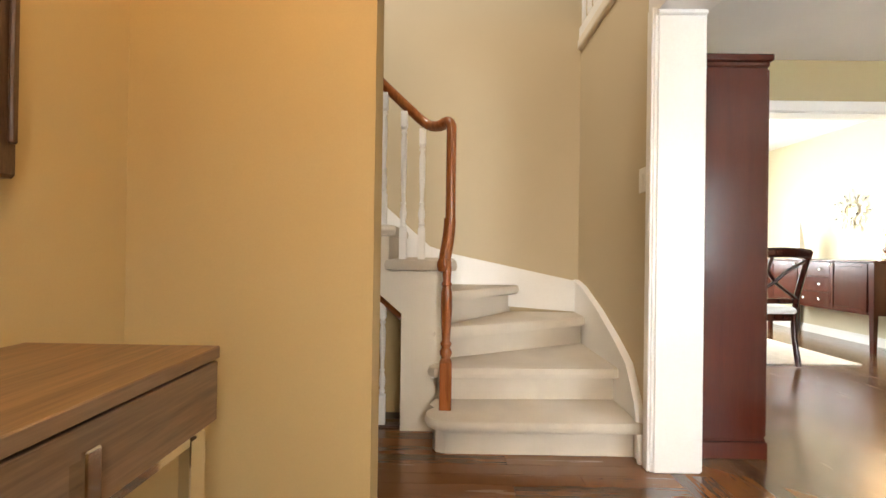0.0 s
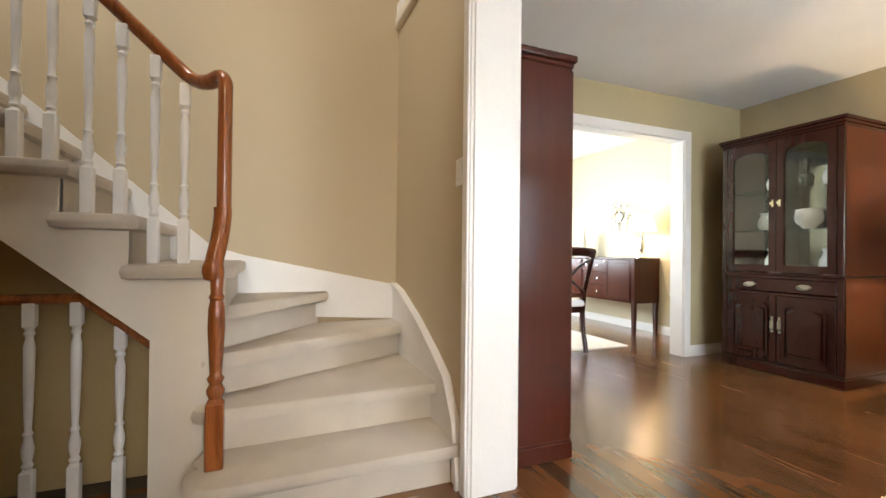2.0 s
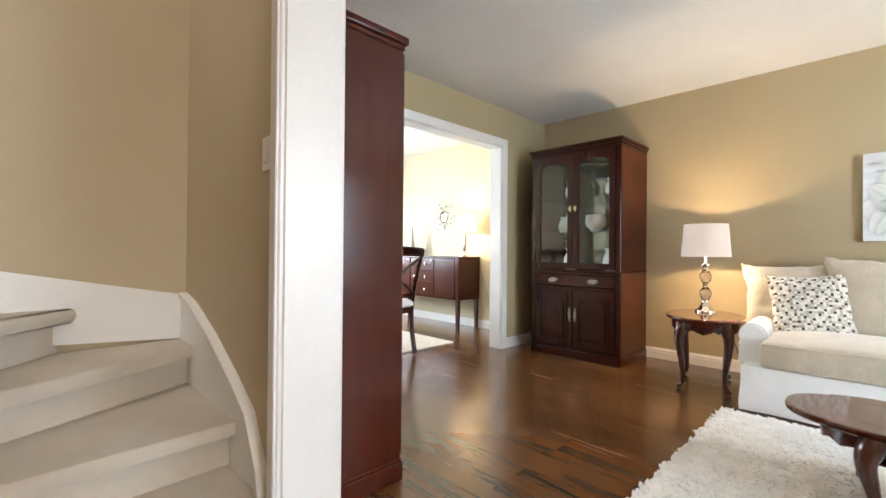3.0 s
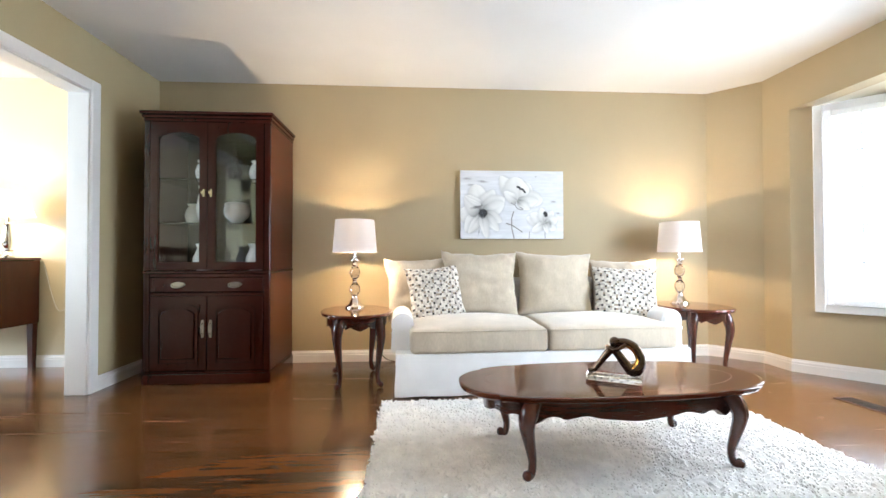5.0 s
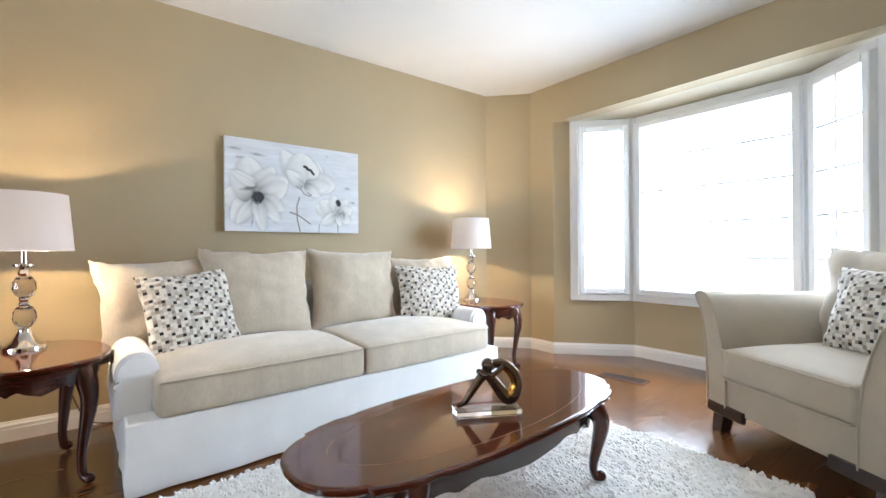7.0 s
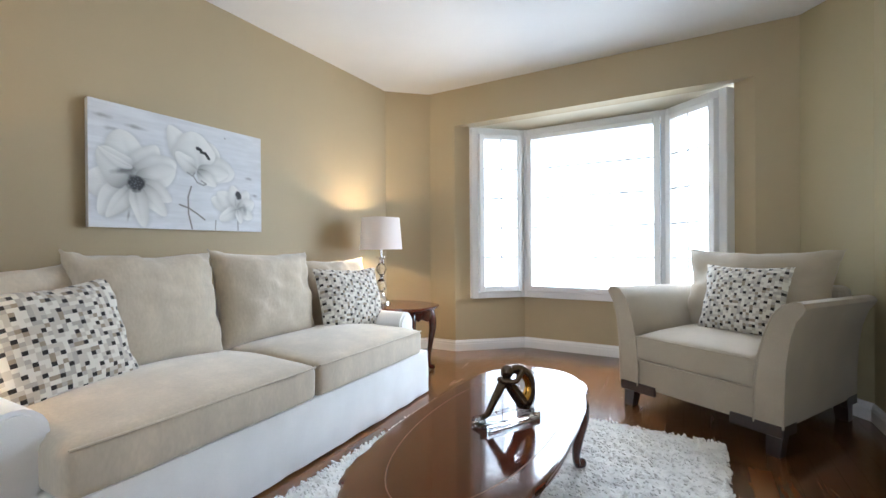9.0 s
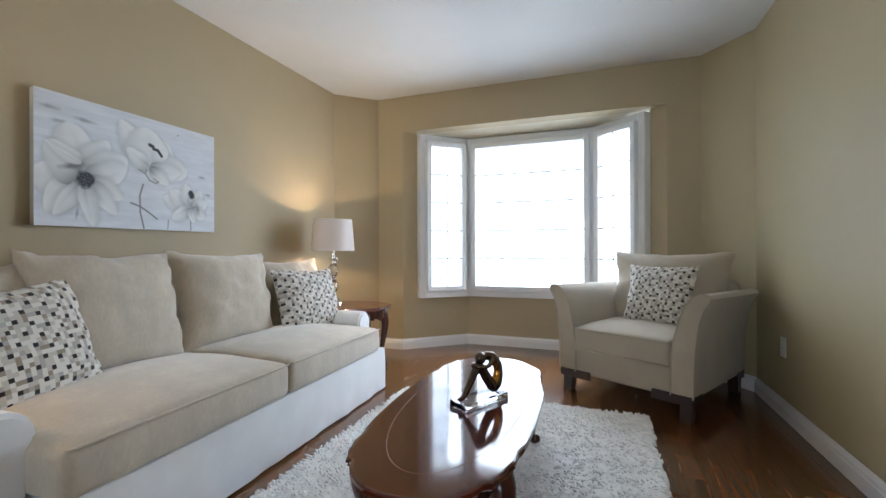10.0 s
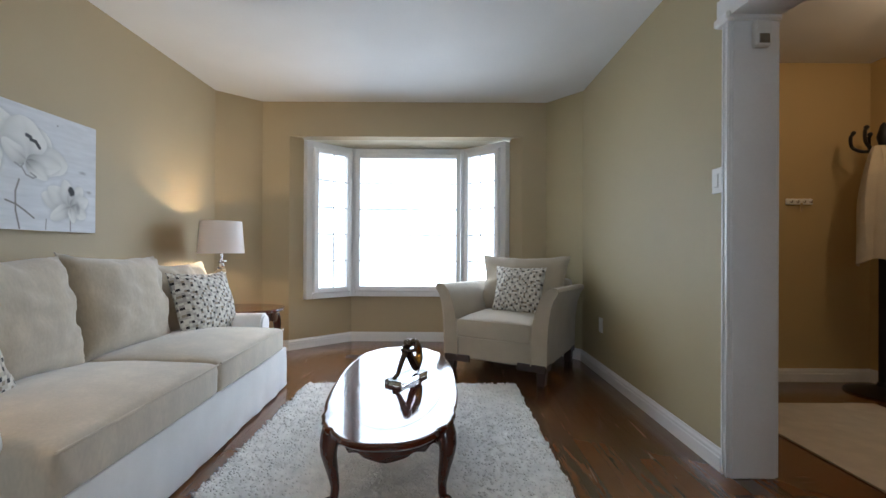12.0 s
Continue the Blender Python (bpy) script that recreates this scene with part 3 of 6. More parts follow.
# ---- bay windows ----
def window(name, p0, p1, cols, rows, label, crank=False):
    a, c = Vector((*p0, 0)), Vector((*p1, 0))
    w = (c - a).length
    ang = math.degrees(math.atan2(c.y - a.y, c.x - a.x))
    t = thing(name, label, "window", pose(a.x, a.y, 0, 0, 0, ang) @ pose(0, -0.055, 0), kind="structure")
    f, z0, z1 = 0.060, WIN_Z0, WIN_Z1 + 0.015

    def ring(nm, x0, x1, lo, hi, wd, y0, y1, bevel):
        bm = box(x0, y0, lo, x0 + wd, y1, hi, bevel)
        box(x1 - wd, y0, lo, x1, y1, hi, bevel, bm)
        box(x0 + wd, y0, lo, x1 - wd, y1, lo + wd, bevel, bm)
        box(x0 + wd, y0, hi - wd, x1 - wd, y1, hi, bevel, bm)
        return part(nm, bm, TRIM, t)
    ring("window_frame", 0.0, w, z0, z1, f, -0.02, 0.075, 0.006)
    s = f + 0.004
    ring("sash", s, w - s, z0 + s, z1 - s, 0.048, -0.06, 0.02, 0.005)
    g = s + 0.044
    part("pane", box(g, -0.052, z0 + g, w - g, -0.046, z1 - g), GLASS, t).visible_shadow = False
    for k in range(1, rows):
        z = z0 + g + (z1 - z0 - 2 * g) * k / rows
        part("glazing_bar", box(g, -0.044, z - 0.0065, w - g, -0.034, z + 0.0065), BAR, t)
    for k in range(1, cols):
        x = g + (w - 2 * g) * k / cols
        part("glazing_bar", box(x - 0.0055, -0.0605, z0 + g, x + 0.0055, -0.0535, z1 - g), BAR, t)
    if crank:
        bm = box(w * 0.36, 0.06, z0 + 0.012, w * 0.62, 0.092, z0 + 0.035, 0.006)
        sweep(bend([(w * 0.5, 0.09, z0 + 0.035), (w * 0.55, 0.10, z0 + 0.06), (w * 0.64, 0.10, z0 + 0.07)]), 0.006, 6, bm)
        part("crank_handle", bm, PLASTIC, t, "white crank handle", True)
        bm = box(0.012 if crank == "l" else w - 0.040, 0.07, z0 + 0.16, 0.034 if crank == "l" else w - 0.018, 0.10, z0 + 0.26, 0.006)
        part("latch", bm, PLASTIC, t, "white sash latch")
    return t


window("window_west", CW, JW, 2, 5, "white casement window with glazing bars", "l")
window("window_middle", CE, CW, 1, 5, "large white fixed window with glazing bars")
window("window_east", JE, CE, 2, 5, "white casement window with glazing bars and crank", "l")
t = thing("window_dining", "white dining room window with bright daylight", "window", kind="structure")
part("window_frame", box(DW0, 6.9, 0.7, DW0 + 0.07, 7.0, 2.2, 0.005), TRIM, t)
part("window_frame", box(DW1 - 0.07, 6.9, 0.7, DW1, 7.0, 2.2, 0.005), TRIM, t)
part("window_sill", box(DW0 + 0.07, 6.88, 0.7, DW1 - 0.07, 7.0, 0.77, 0.005), TRIM, t)
part("window_head", box(DW0 + 0.07, 6.9, 2.13, DW1 - 0.07, 7.0, 2.2, 0.005), TRIM, t)
part("pane", box(DW0 + 0.07, 6.95, 0.77, DW1 - 0.07, 6.956, 2.13), GLASS, t).visible_shadow = False


# ---- stairs ----
RISE, NX, NY = 0.1815, 0.20, 2.68       # riser, and the pivot of the winders
stairs = thing("staircase", "carpeted winder staircase in beige carpet with white stringer", "staircase")


def step(poly, k, parent=stairs):
    """One carpeted step: a rounded tread with its nosing over the riser body."""
    top = RISE * k
    part("tread", prism(poly, top - 0.060, top, bevel=0.029), CARPET, parent, smooth=True)
    return top


def lower(poly, z0, z1):
    part("riser", prism(poly, z0, z1), CARPET, stairs, smooth=False)


NW_ = 3.436
XWALL = 1.131
# first step with a bull-nosed end, then winders turning west
s1 = [(XWALL, 2.405)] + [(0.22 - 0.10 * math.sin(a), 2.505 - 0.10 * math.cos(a)) for a in np.linspace(0.0, 2.6, 10)] + [(0.17, 2.78), (XWALL, 2.85)]
step(s1, 1)
lower([(XWALL, 2.468), (0.22, 2.468), (0.175, 2.485), (0.16, 2.53), (0.165, 2.66), (0.2, 2.75), (XWALL, 2.85)], 0, RISE - 0.04)
step([(XWALL, 2.655), (0.16, 2.620), (0.125, 2.655), (0.14, 2.72), (0.20, 2.85), (XWALL, 3.32)], 2)
lower([(XWALL, 2.722), (0.18, 2.687), (0.16, 2.80), (XWALL, 3.32)], RISE * 0.7, RISE * 2 - 0.04)
step([(XWALL, 3.215), (0.25, 2.755), (0.15, 2.705), (0.15, 2.80), (0.64, NW_), (XWALL, NW_)], 3)
lower([(XWALL, 3.285), (0.238, 2.822), (0.16, 2.78), (0.16, 2.85), (0.64, NW_), (XWALL, NW_)], RISE * 1.7, RISE * 3 - 0.04)
step([(0.725, 3.425), (0.29, 2.92), (0.16, 2.77), (0.16, NW_), (0.715, NW_)], 4)
lower([(0.655, 3.43), (0.232, 2.955), (0.16, 2.85), (0.16, NW_), (0.66, NW_)], RISE * 2.7, RISE * 4 - 0.04)
RUN, X5 = 0.207, 0.272
for k in range(5, 15):
    x = X5 - 0.115 - RUN * (k - 5) if k > 5 else X5
    left = X5 - 0.115 - RUN * (k - 4) - 0.06
    step([(x, 2.675), (x, NW_), (left, NW_), (left, 2.675)], k)
    lower([(x - 0.04, 2.725), (x - 0.04, NW_), (left, NW_), (left, 2.725)], RISE * (k - 1) - 0.02, RISE * k - 0.04)
# outer string: cream panel following the treads, cut away under the flight
outline = [(0.20, 0.0), (0.20, RISE * 5 - 0.055)]
for k in range(6, 15):
    x = X5 - 0.155 - RUN * (k - 5)
    outline += [(x, RISE * (k - 1) - 0.055), (x, RISE * k - 0.055)]
outline += [(-1.75, RISE * 14 - 0.055), (-1.75, 2.10), (-0.02, 0.62), (-0.02, 0.0)]
part("outer_string", prism(outline, -2.745, -2.712, m=XZ), CREAM, stairs, "cream painted string panel")
part("flight_underside", prism([(-1.75, 2.10), (-0.02, 0.62), (-0.02, 0.0), (0.10, 0.0), (0.10, 0.66), (-1.75, 2.20)], -NW_, -2.745, m=XZ), CREAM, stairs, "cream underside of the flight")
part("wall_string", prism([(1.131, RISE * 3), (1.131, 0.755), (0.72, 0.84), (0.26, 0.935), (0.10, 0.985), (-1.75, 2.615), (-1.75, 2.4), (0.1, 0.75), (0.3, 0.60)], -NW_, -3.420, m=XZ), TRIM, stairs, "white skirt board along the wall")
edge = [(3.42, 0.745), (3.25, 0.71), (2.956, 0.600), (2.70, 0.480), (2.56, 0.395), (2.467, 0.25), (2.415, 0.05), (2.412, 0.0)]
inner = [(2.52, 0.0), (2.70, 0.14), (2.9, 0.25), (3.2, 0.34), (3.42, 0.40)]
part("wall_string", prism(edge + inner, 1.108, 1.134, m=YZ), TRIM, stairs, "white curved skirt board")
rim = [(2.392, 0.0), (2.395, 0.06), (2.447, 0.265), (2.545, 0.418), (2.70, 0.504), (2.956, 0.624), (3.25, 0.734), (3.42, 0.768)]
part("wall_string", prism(rim + edge, 1.096, 1.1345, m=YZ), TRIM, stairs, "white moulded edge of the skirt board")


def baluster(x, y, z0, z1, parent):
    """White turned baluster, square at both ends."""
    bm = box(-0.019, -0.019, 0, 0.019, 0.019, 0.17, 0.003)
    h = z1 - z0
    box(-0.018, -0.018, h - 0.09, 0.018, 0.018, h, 0.003, bm)
    lathe([(0.018, 0.17), (0.012, 0.180), (0.018, 0.190), (0.012, 0.202), (0.017, 0.225), (0.019, 0.25), (0.011, 0.292), (0.016, 0.302), (0.010, 0.314),
           (0.0125, 0.37), (0.0155, h * 0.60), (0.0170, h - 0.16), (0.011, h - 0.125), (0.017, h - 0.112), (0.012, h - 0.10), (0.017, h - 0.09)], 12, bm)
    ob = part("baluster", bm, TRIM, parent, smooth=True)
    ob.matrix_basis = pose(x, y, z0)
    return ob


rail = thing("stair_railing", "varnished oak handrail with white turned balusters", "railing")
HX, HZ = 0.10, 1.60
SL = RISE / RUN


def rail_z(x):
    return HZ + 0.012 + max(0, HX - x) * (SL + 0.05)


for k in range(9):
    for x in (0.078 - 0.2075 * k, -0.022 - 0.2075 * k):
        baluster(x, 2.755, RISE * (5 + k), rail_z(x) - 0.02, rail)
path = [(0.232, 2.60, 1.08), (0.232, 2.60, 1.30), (0.232, 2.60, 1.535), (0.230, 2.605, 1.59), (0.209, 2.63, 1.613), (0.165, 2.675, 1.605), (0.10, 2.735, 1.632), (0.0, 2.755, 1.722)] + [(0.0 - 0.2 * k, 2.755, 1.722 + 0.2 * (SL + 0.05) * k) for k in range(1, 8)]
part("handrail", sweep(bend(path, 5), 0.030, 12, flat=0.85), OAK, rail, smooth=True)
bm = sweep(bend([(0.205, 2.555, 0.885), (0.209, 2.56, 0.93), (0.220, 2.585, 1.0), (0.228, 2.60, 1.08), (0.228, 2.60, 1.12)], 5), 0.031, 12)
lathe([(0.005, 0.845), (0.030, 0.855), (0.037, 0.88), (0.036, 0.90), (0.028, 0.918), (0.01, 0.925)], 16, bm, pose(0.204, 2.553, 0))
part("gooseneck", bm, OAK, rail, "curved oak gooseneck of the handrail", True)
bm = box(-0.030, -0.030, 0, 0.030, 0.030, 0.235, 0.004)
lathe([(0.030, 0.235), (0.022, 0.25), (0.029, 0.265), (0.031, 0.28), (0.021, 0.30), (0.029, 0.32), (0.020, 0.335), (0.022, 0.36), (0.029, 0.50), (0.027, 0.57), (0.021, 0.60), (0.027, 0.61), (0.02, 0.625), (0.024, 0.70)], 16, bm)
ob = part("newel_post", bm, OAK, rail, "turned oak newel post", True)
ob.matrix_basis = pose(0.218, 2.545, RISE)

guard = thing("basement_railing", "oak rail with white balusters over the basement stairs", "railing")
part("handrail", sweep(bend([(-1.6, 2.775, 0.778), (-0.6, 2.775, 0.778), (-0.27, 2.775, 0.778), (-0.225, 2.775, 0.762), (-0.02, 2.775, 0.588)], 4), 0.024, 10, flat=0.8), OAK, guard, smooth=True)
for k in range(9):
    x = -0.126 - 0.134 * k
    baluster(x, 2.775, 0.0, 0.675 if k == 0 else 0.77, guard)
part("floor_shoe", box(-1.7, 2.746, 0.0, -0.02, 2.805, 0.012, 0.003), ESPRESSO, guard)

upper = thing("landing_railing", "landing rail over the stairs with white balusters", "railing")
part("shoe_rail", box(1.105, 2.2, 2.36, 1.185, 3.435, 2.44, 0.02, seg=3), CREAM, upper, "taupe painted landing edge")
part("landing_trim", box(1.118, 2.2, H, 1.15, 3.435, 2.52, 0.004), TRIM, upper, "white landing trim")
for k in range(10):
    baluster(1.135, 2.32 + 0.115 * k, 2.52, 3.4, upper)
part("handrail", box(1.105, 2.2, 3.4, 1.165, 3.435, 3.45, 0.015), OAK, upper)


def plate(name, label, m, switch=True):
    """A wall plate in its own x, z plane facing -y."""
    t = thing(name, label, "switch" if switch else "outlet", m)
    part("cover", box(-0.036, -0.007, -0.058, 0.036, 0, 0.058, 0.003), PLASTIC, t)
    if switch:
        part("rocker", box(-0.015, -0.012, -0.032, 0.015, -0.006, 0.032, 0.003), PLASTIC, t)
    else:
        part("socket", box(-0.017, -0.010, 0.008, 0.017, -0.006, 0.038, 0.003), PLASTIC, t)
        part("socket", box(-0.017, -0.010, -0.038, 0.017, -0.006, -0.008, 0.003), PLASTIC, t)
    return t


plate("light_switch", "white light switch on the tan wall", pose(1.4552, 0.727, 1.315, 0, 0, 90))
plate("light_switch", "white light switch beside the stairs", pose(1.1348, 2.46, 1.30, 0, 0, -90))
plate("wall_outlet", "white wall outlet near the armchair", pose(1.4552, -0.72, 0.40, 0, 0, 90), False)


# ---- living room ----
def arch_panel(w, h, rise, n=10):
    """Outline with an arched top, centred in x, from z = 0."""
    top = [(w / 2 * math.cos(a), h - rise + rise * math.sin(a)) for a in np.linspace(0.12, math.pi - 0.12, n)]
    return [(-w / 2, 0), (w / 2, 0), (w / 2, h - rise)] + top + [(-w / 2, h - rise)]


def ring_prism(outer, hole, d0, d1):
    """A flat frame between two outlines of equal length, in x, z, depth d0..d1 along -y."""
    bm = bmesh.new()
    rows = [[bm.verts.new((x, -d, z)) for x, z in o] for o, d in ((outer, d0), (outer, d1), (hole, d1), (hole, d0))]
    n = len(outer)
    for a, b in zip(rows, rows[1:] + rows[:1]):
        for i in range(n):
            j = (i + 1) % n
            bm.faces.new((a[i], a[j], b[j], b[i]))
    return bm


def pull(parent, x, z, y, kind="bail"):
    if kind == "bail":
        bm = prism([(-0.035, 0), (-0.02, 0.012), (0, 0.016), (0.02, 0.012), (0.035, 0), (0.02, -0.012), (0, -0.016), (-0.02, -0.012)], 0.0, 0.004, m=XZ)
        sweep(bend([(-0.026, -0.004, 0), (-0.022, -0.02, -0.012), (0, -0.024, -0.018), (0.022, -0.02, -0.012), (0.026, -0.004, 0)], 4), 0.004, 6, bm)
    else:
        bm = prism([(-0.008, -0.055), (0.008, -0.055), (0.011, 0), (0.008, 0.055), (-0.008, 0.055), (-0.011, 0)], 0.0, 0.004, m=XZ)
        sweep(bend([(0, -0.004, 0.035), (0, -0.025, 0.025), (0, -0.027, 0), (0, -0.025, -0.025), (0, -0.004, -0.035)], 4), 0.0045, 6, bm)
    bm.transform(Matrix.Diagonal((1.55, 1.0, 1.15, 1.0)) if kind == "bail" else Matrix.Diagonal((1.0, 1.0, 1.15, 1.0)))
    ob = part("handle", bm, PEWTER, parent, "antique nickel pull", True)
    ob.matrix_basis = pose(x, y, z)
    return ob


def china_cabinet():
    """Local frame: width along x, front at y = 0 facing -y, back at y = 0.58."""
    W, D, HT = 0.895, 0.575, 1.985
    t = thing("china_cabinet", "tall cherry china cabinet with arched glass doors", "cabinet", pose(4.215, 3.025, 0, 0, 0, -90))
    w = W / 2
    # both sides take the window-lit copy of the cherry
    part("side_panel", box(-w, 0.0, 0.09, -w + 0.02, D, HT - 0.05, 0.002), CHERRY_LIT, t)
    part("side_panel", box(w - 0.02, 0.0, 0.09, w, D, HT - 0.05, 0.002), CHERRY_LIT, t, "cherry side panel with window light in its colour")
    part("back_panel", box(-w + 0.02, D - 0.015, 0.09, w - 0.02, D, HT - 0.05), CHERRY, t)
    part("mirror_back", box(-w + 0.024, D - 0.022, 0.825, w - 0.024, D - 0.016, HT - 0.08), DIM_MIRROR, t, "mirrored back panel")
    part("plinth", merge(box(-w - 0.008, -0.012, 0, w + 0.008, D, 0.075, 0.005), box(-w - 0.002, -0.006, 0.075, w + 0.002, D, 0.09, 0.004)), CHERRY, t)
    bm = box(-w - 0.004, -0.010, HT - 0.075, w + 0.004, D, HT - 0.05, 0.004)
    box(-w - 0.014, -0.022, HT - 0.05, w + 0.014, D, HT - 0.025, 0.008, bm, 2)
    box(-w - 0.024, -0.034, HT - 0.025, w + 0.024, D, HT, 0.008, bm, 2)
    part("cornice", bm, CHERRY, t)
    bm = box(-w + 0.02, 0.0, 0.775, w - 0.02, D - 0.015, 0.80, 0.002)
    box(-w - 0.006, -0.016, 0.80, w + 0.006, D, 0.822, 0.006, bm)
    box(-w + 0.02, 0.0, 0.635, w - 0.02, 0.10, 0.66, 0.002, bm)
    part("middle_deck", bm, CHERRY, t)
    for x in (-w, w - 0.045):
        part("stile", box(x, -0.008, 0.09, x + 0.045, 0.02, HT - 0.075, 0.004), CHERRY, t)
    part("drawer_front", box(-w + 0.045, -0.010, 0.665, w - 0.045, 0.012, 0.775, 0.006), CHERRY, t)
    pull(t, -0.20, 0.722, -0.010)
    pull(t, 0.20, 0.722, -0.010)
    dw = (W - 0.09) / 2
    for s in (-1, 1):
        cx = s * dw / 2
        # lower door with a raised arched panel
        d = part("door", box(cx - dw / 2 + 0.002, -0.008, 0.095, cx + dw / 2 - 0.002, 0.012, 0.64, 0.004), CHERRY, t)
        o = arch_panel(dw - 0.115, 0.445, 0.05)
        q = arch_panel(dw - 0.145, 0.415, 0.045)
        q = [(x, z + 0.015) for x, z in q]
        pn = part("raised_panel", ring_prism(o, q, 0.0, 0.014), CHERRY, d)
        pn.matrix_basis = pose(cx, -0.008, 0.14)
        ctr = part("raised_panel", prism([(x * 0.80, 0.042 + z * 0.82) for x, z in o], 0.0, 0.013, m=XZ, bevel=0.006), CHERRY, d)
        ctr.matrix_basis = pose(cx, -0.008, 0.14)
        pull(d, cx - s * (dw / 2 - 0.028), 0.40, -0.008, "drop")
        # upper glazed door
        gh = HT - 0.075 - 0.83
        n = 12
        outer = [(-dw / 2 + 0.002, 0), (dw / 2 - 0.002, 0), (dw / 2 - 0.002, gh * 0.9)] + [(x, gh) for x in np.linspace(dw / 2 - 0.002, -dw / 2 + 0.002, n)] + [(-dw / 2 + 0.002, gh * 0.9)]
        hole = arch_panel(dw - 0.105, gh - 0.115, 0.06, n)
        hole = [(x, z + 0.05) for x, z in hole]
        gd = part("glazed_door", ring_prism(outer, hole, -0.012, 0.010), CHERRY, t)
        gd.matrix_basis = pose(cx, 0, 0.828)
        hole2 = [(x * 0.955, 0.008 + z * 0.985) for x, z in hole]
        bead = part("bead", ring_prism(hole, hole2, -0.006, 0.006), CHERRY, gd)
        pane = part("pane", prism(hole, -0.004, -0.001, m=XZ), CABGLASS, gd, "clear bevelled glass")
        pane.visible_shadow = False
        kb = part("knob", merge(lathe([(0.006, 0), (0.006, 0.012), (0.012, 0.018), (0.010, 0.026), (0.003, 0.028)], 12, None, pose(0, 0, 0, 90)), box(-0.007, -0.004, -0.028, 0.007, 0, 0.028, 0.002)), BRASS, gd, "brass knob", True)
        kb.matrix_basis = pose(-s * (dw / 2 - 0.026), -0.010, gh * 0.52)
    for z in (1.17, 1.50):
        part("shelf", box(-w + 0.022, 0.06, z, w - 0.022, D - 0.02, z + 0.008), CABGLASS, t, "glass shelf").visible_shadow = False
    return t


china_cabinet()


def ceramic(name, label, profile, x, y, z, mat=PORCELAIN, extra=None):
    t = part(name, lathe(profile, 24), mat, None, smooth=True)
    t.matrix_basis = pose(x, y, z)
    tagged(t, label, name.split("_")[-1])
    return t


JUG = [(0.045, 0), (0.048, 0.01), (0.070, 0.06), (0.068, 0.10), (0.045, 0.15), (0.040, 0.17), (0.055, 0.20), (0.050, 0.20), (0.036, 0.17)]
VASE = [(0.035, 0), (0.05, 0.02), (0.06, 0.06), (0.045, 0.11), (0.03, 0.13), (0.045, 0.15), (0.04, 0.15)]
BOWL = [(0.04, 0), (0.045, 0.015), (0.09, 0.05), (0.12, 0.085), (0.115, 0.085), (0.08, 0.05), (0.02, 0.025)]
TUREEN = [(0.04, 0), (0.05, 0.02), (0.085, 0.05), (0.095, 0.10), (0.085, 0.13), (0.09, 0.15), (0.07, 0.16), (0.06, 0.13), (0.02, 0.06)]
ceramic("white_jug", "white porcelain jug in the china cabinet", JUG, 4.37, 3.13, 0.822)
ceramic("white_jug", "white porcelain jug in the china cabinet", JUG, 4.37, 2.74, 0.822)
ceramic("white_tureen", "white porcelain tureen on a glass shelf", TUREEN, 4.37, 2.88, 1.178)
ceramic("white_vase", "tall white vase on a glass shelf", [(r, z * 1.9) for r, z in VASE], 4.37, 3.12, 1.178)
ceramic("white_vase", "small white vase on a glass shelf", VASE, 4.40, 3.22, 1.178)
ceramic("white_vase", "small white vase on a glass shelf", VASE, 4.37, 3.13, 1.508)
ceramic("white_vase", "small white vase on a glass shelf", VASE, 4.37, 2.73, 1.508)
ceramic("crystal_decanter", "cut crystal decanter on a glass shelf", [(0.04, 0), (0.05, 0.02), (0.055, 0.10), (0.02, 0.14), (0.02, 0.18), (0.03, 0.19), (0.02, 0.24), (0.005, 0.25)], 4.37, 2.90, 1.508, CRYSTAL)


def tall_cabinet():
    """Tall cherry cabinet whose plain side faces the opening."""
    t = thing("tall_cabinet", "tall dark cherry cabinet standing against the stair wall", "cabinet", pose(1.33, 2.465, 0))
    D, W, HT = 0.385, 0.92, 1.90
    part("carcass", box(0.015, 0, 0.09, D, W, HT - 0.06, 0.003), CHERRY_SIDE, t, "plain cherry side")
    part("plinth", merge(box(0.015, -0.008, 0, D + 0.012, W + 0.008, 0.08, 0.005), box(0.015, -0.003, 0.08, D + 0.006, W + 0.003, 0.095, 0.004)), CHERRY_SIDE, t)
    bm = box(0.015, -0.006, HT - 0.06, D + 0.008, W + 0.006, HT - 0.035, 0.006)
    box(0.015, -0.014, HT - 0.035, D + 0.022, W + 0.014, HT, 0.009, bm, 2)
    part("cornice", bm, CHERRY_SIDE, t)
    for y in (0.012, W / 2 + 0.004):
        d = part("door", box(D, y, 0.10, D + 0.018, y + W / 2 - 0.016, HT - 0.065, 0.004), CHERRY_SIDE, t)
    return t


tall_cabinet()


def oval(a, b, n=144, lobes=True, square=0.92, nub=0.62):
    """Oval table outline with four scalloped shoulders."""
    out = []
    for k in range(n):
        th = 2 * math.pi * k / n
        r = 1.0
        if lobes:
            for c in (nub, math.pi - nub, math.pi + nub, -nub):
                d = math.atan2(math.sin(th - c), math.cos(th - c))
                r += 0.030 * math.exp(-(d / 0.055) ** 2) + 0.026 * math.exp(-((abs(d) - 0.115) / 0.05) ** 2) - 0.016 * math.exp(-((abs(d) - 0.20) / 0.035) ** 2)
        out.append((a * r * math.copysign(abs(math.cos(th)) ** square, math.cos(th)), b * r * math.copysign(abs(math.sin(th)) ** square, math.sin(th))))
    return out


def grow(poly, d):
    k = max(abs(p[0]) for p in poly)
    l = max(abs(p[1]) for p in poly)
    return [(x * (k + d) / k, y * (l + d) / l) for x, y in poly]


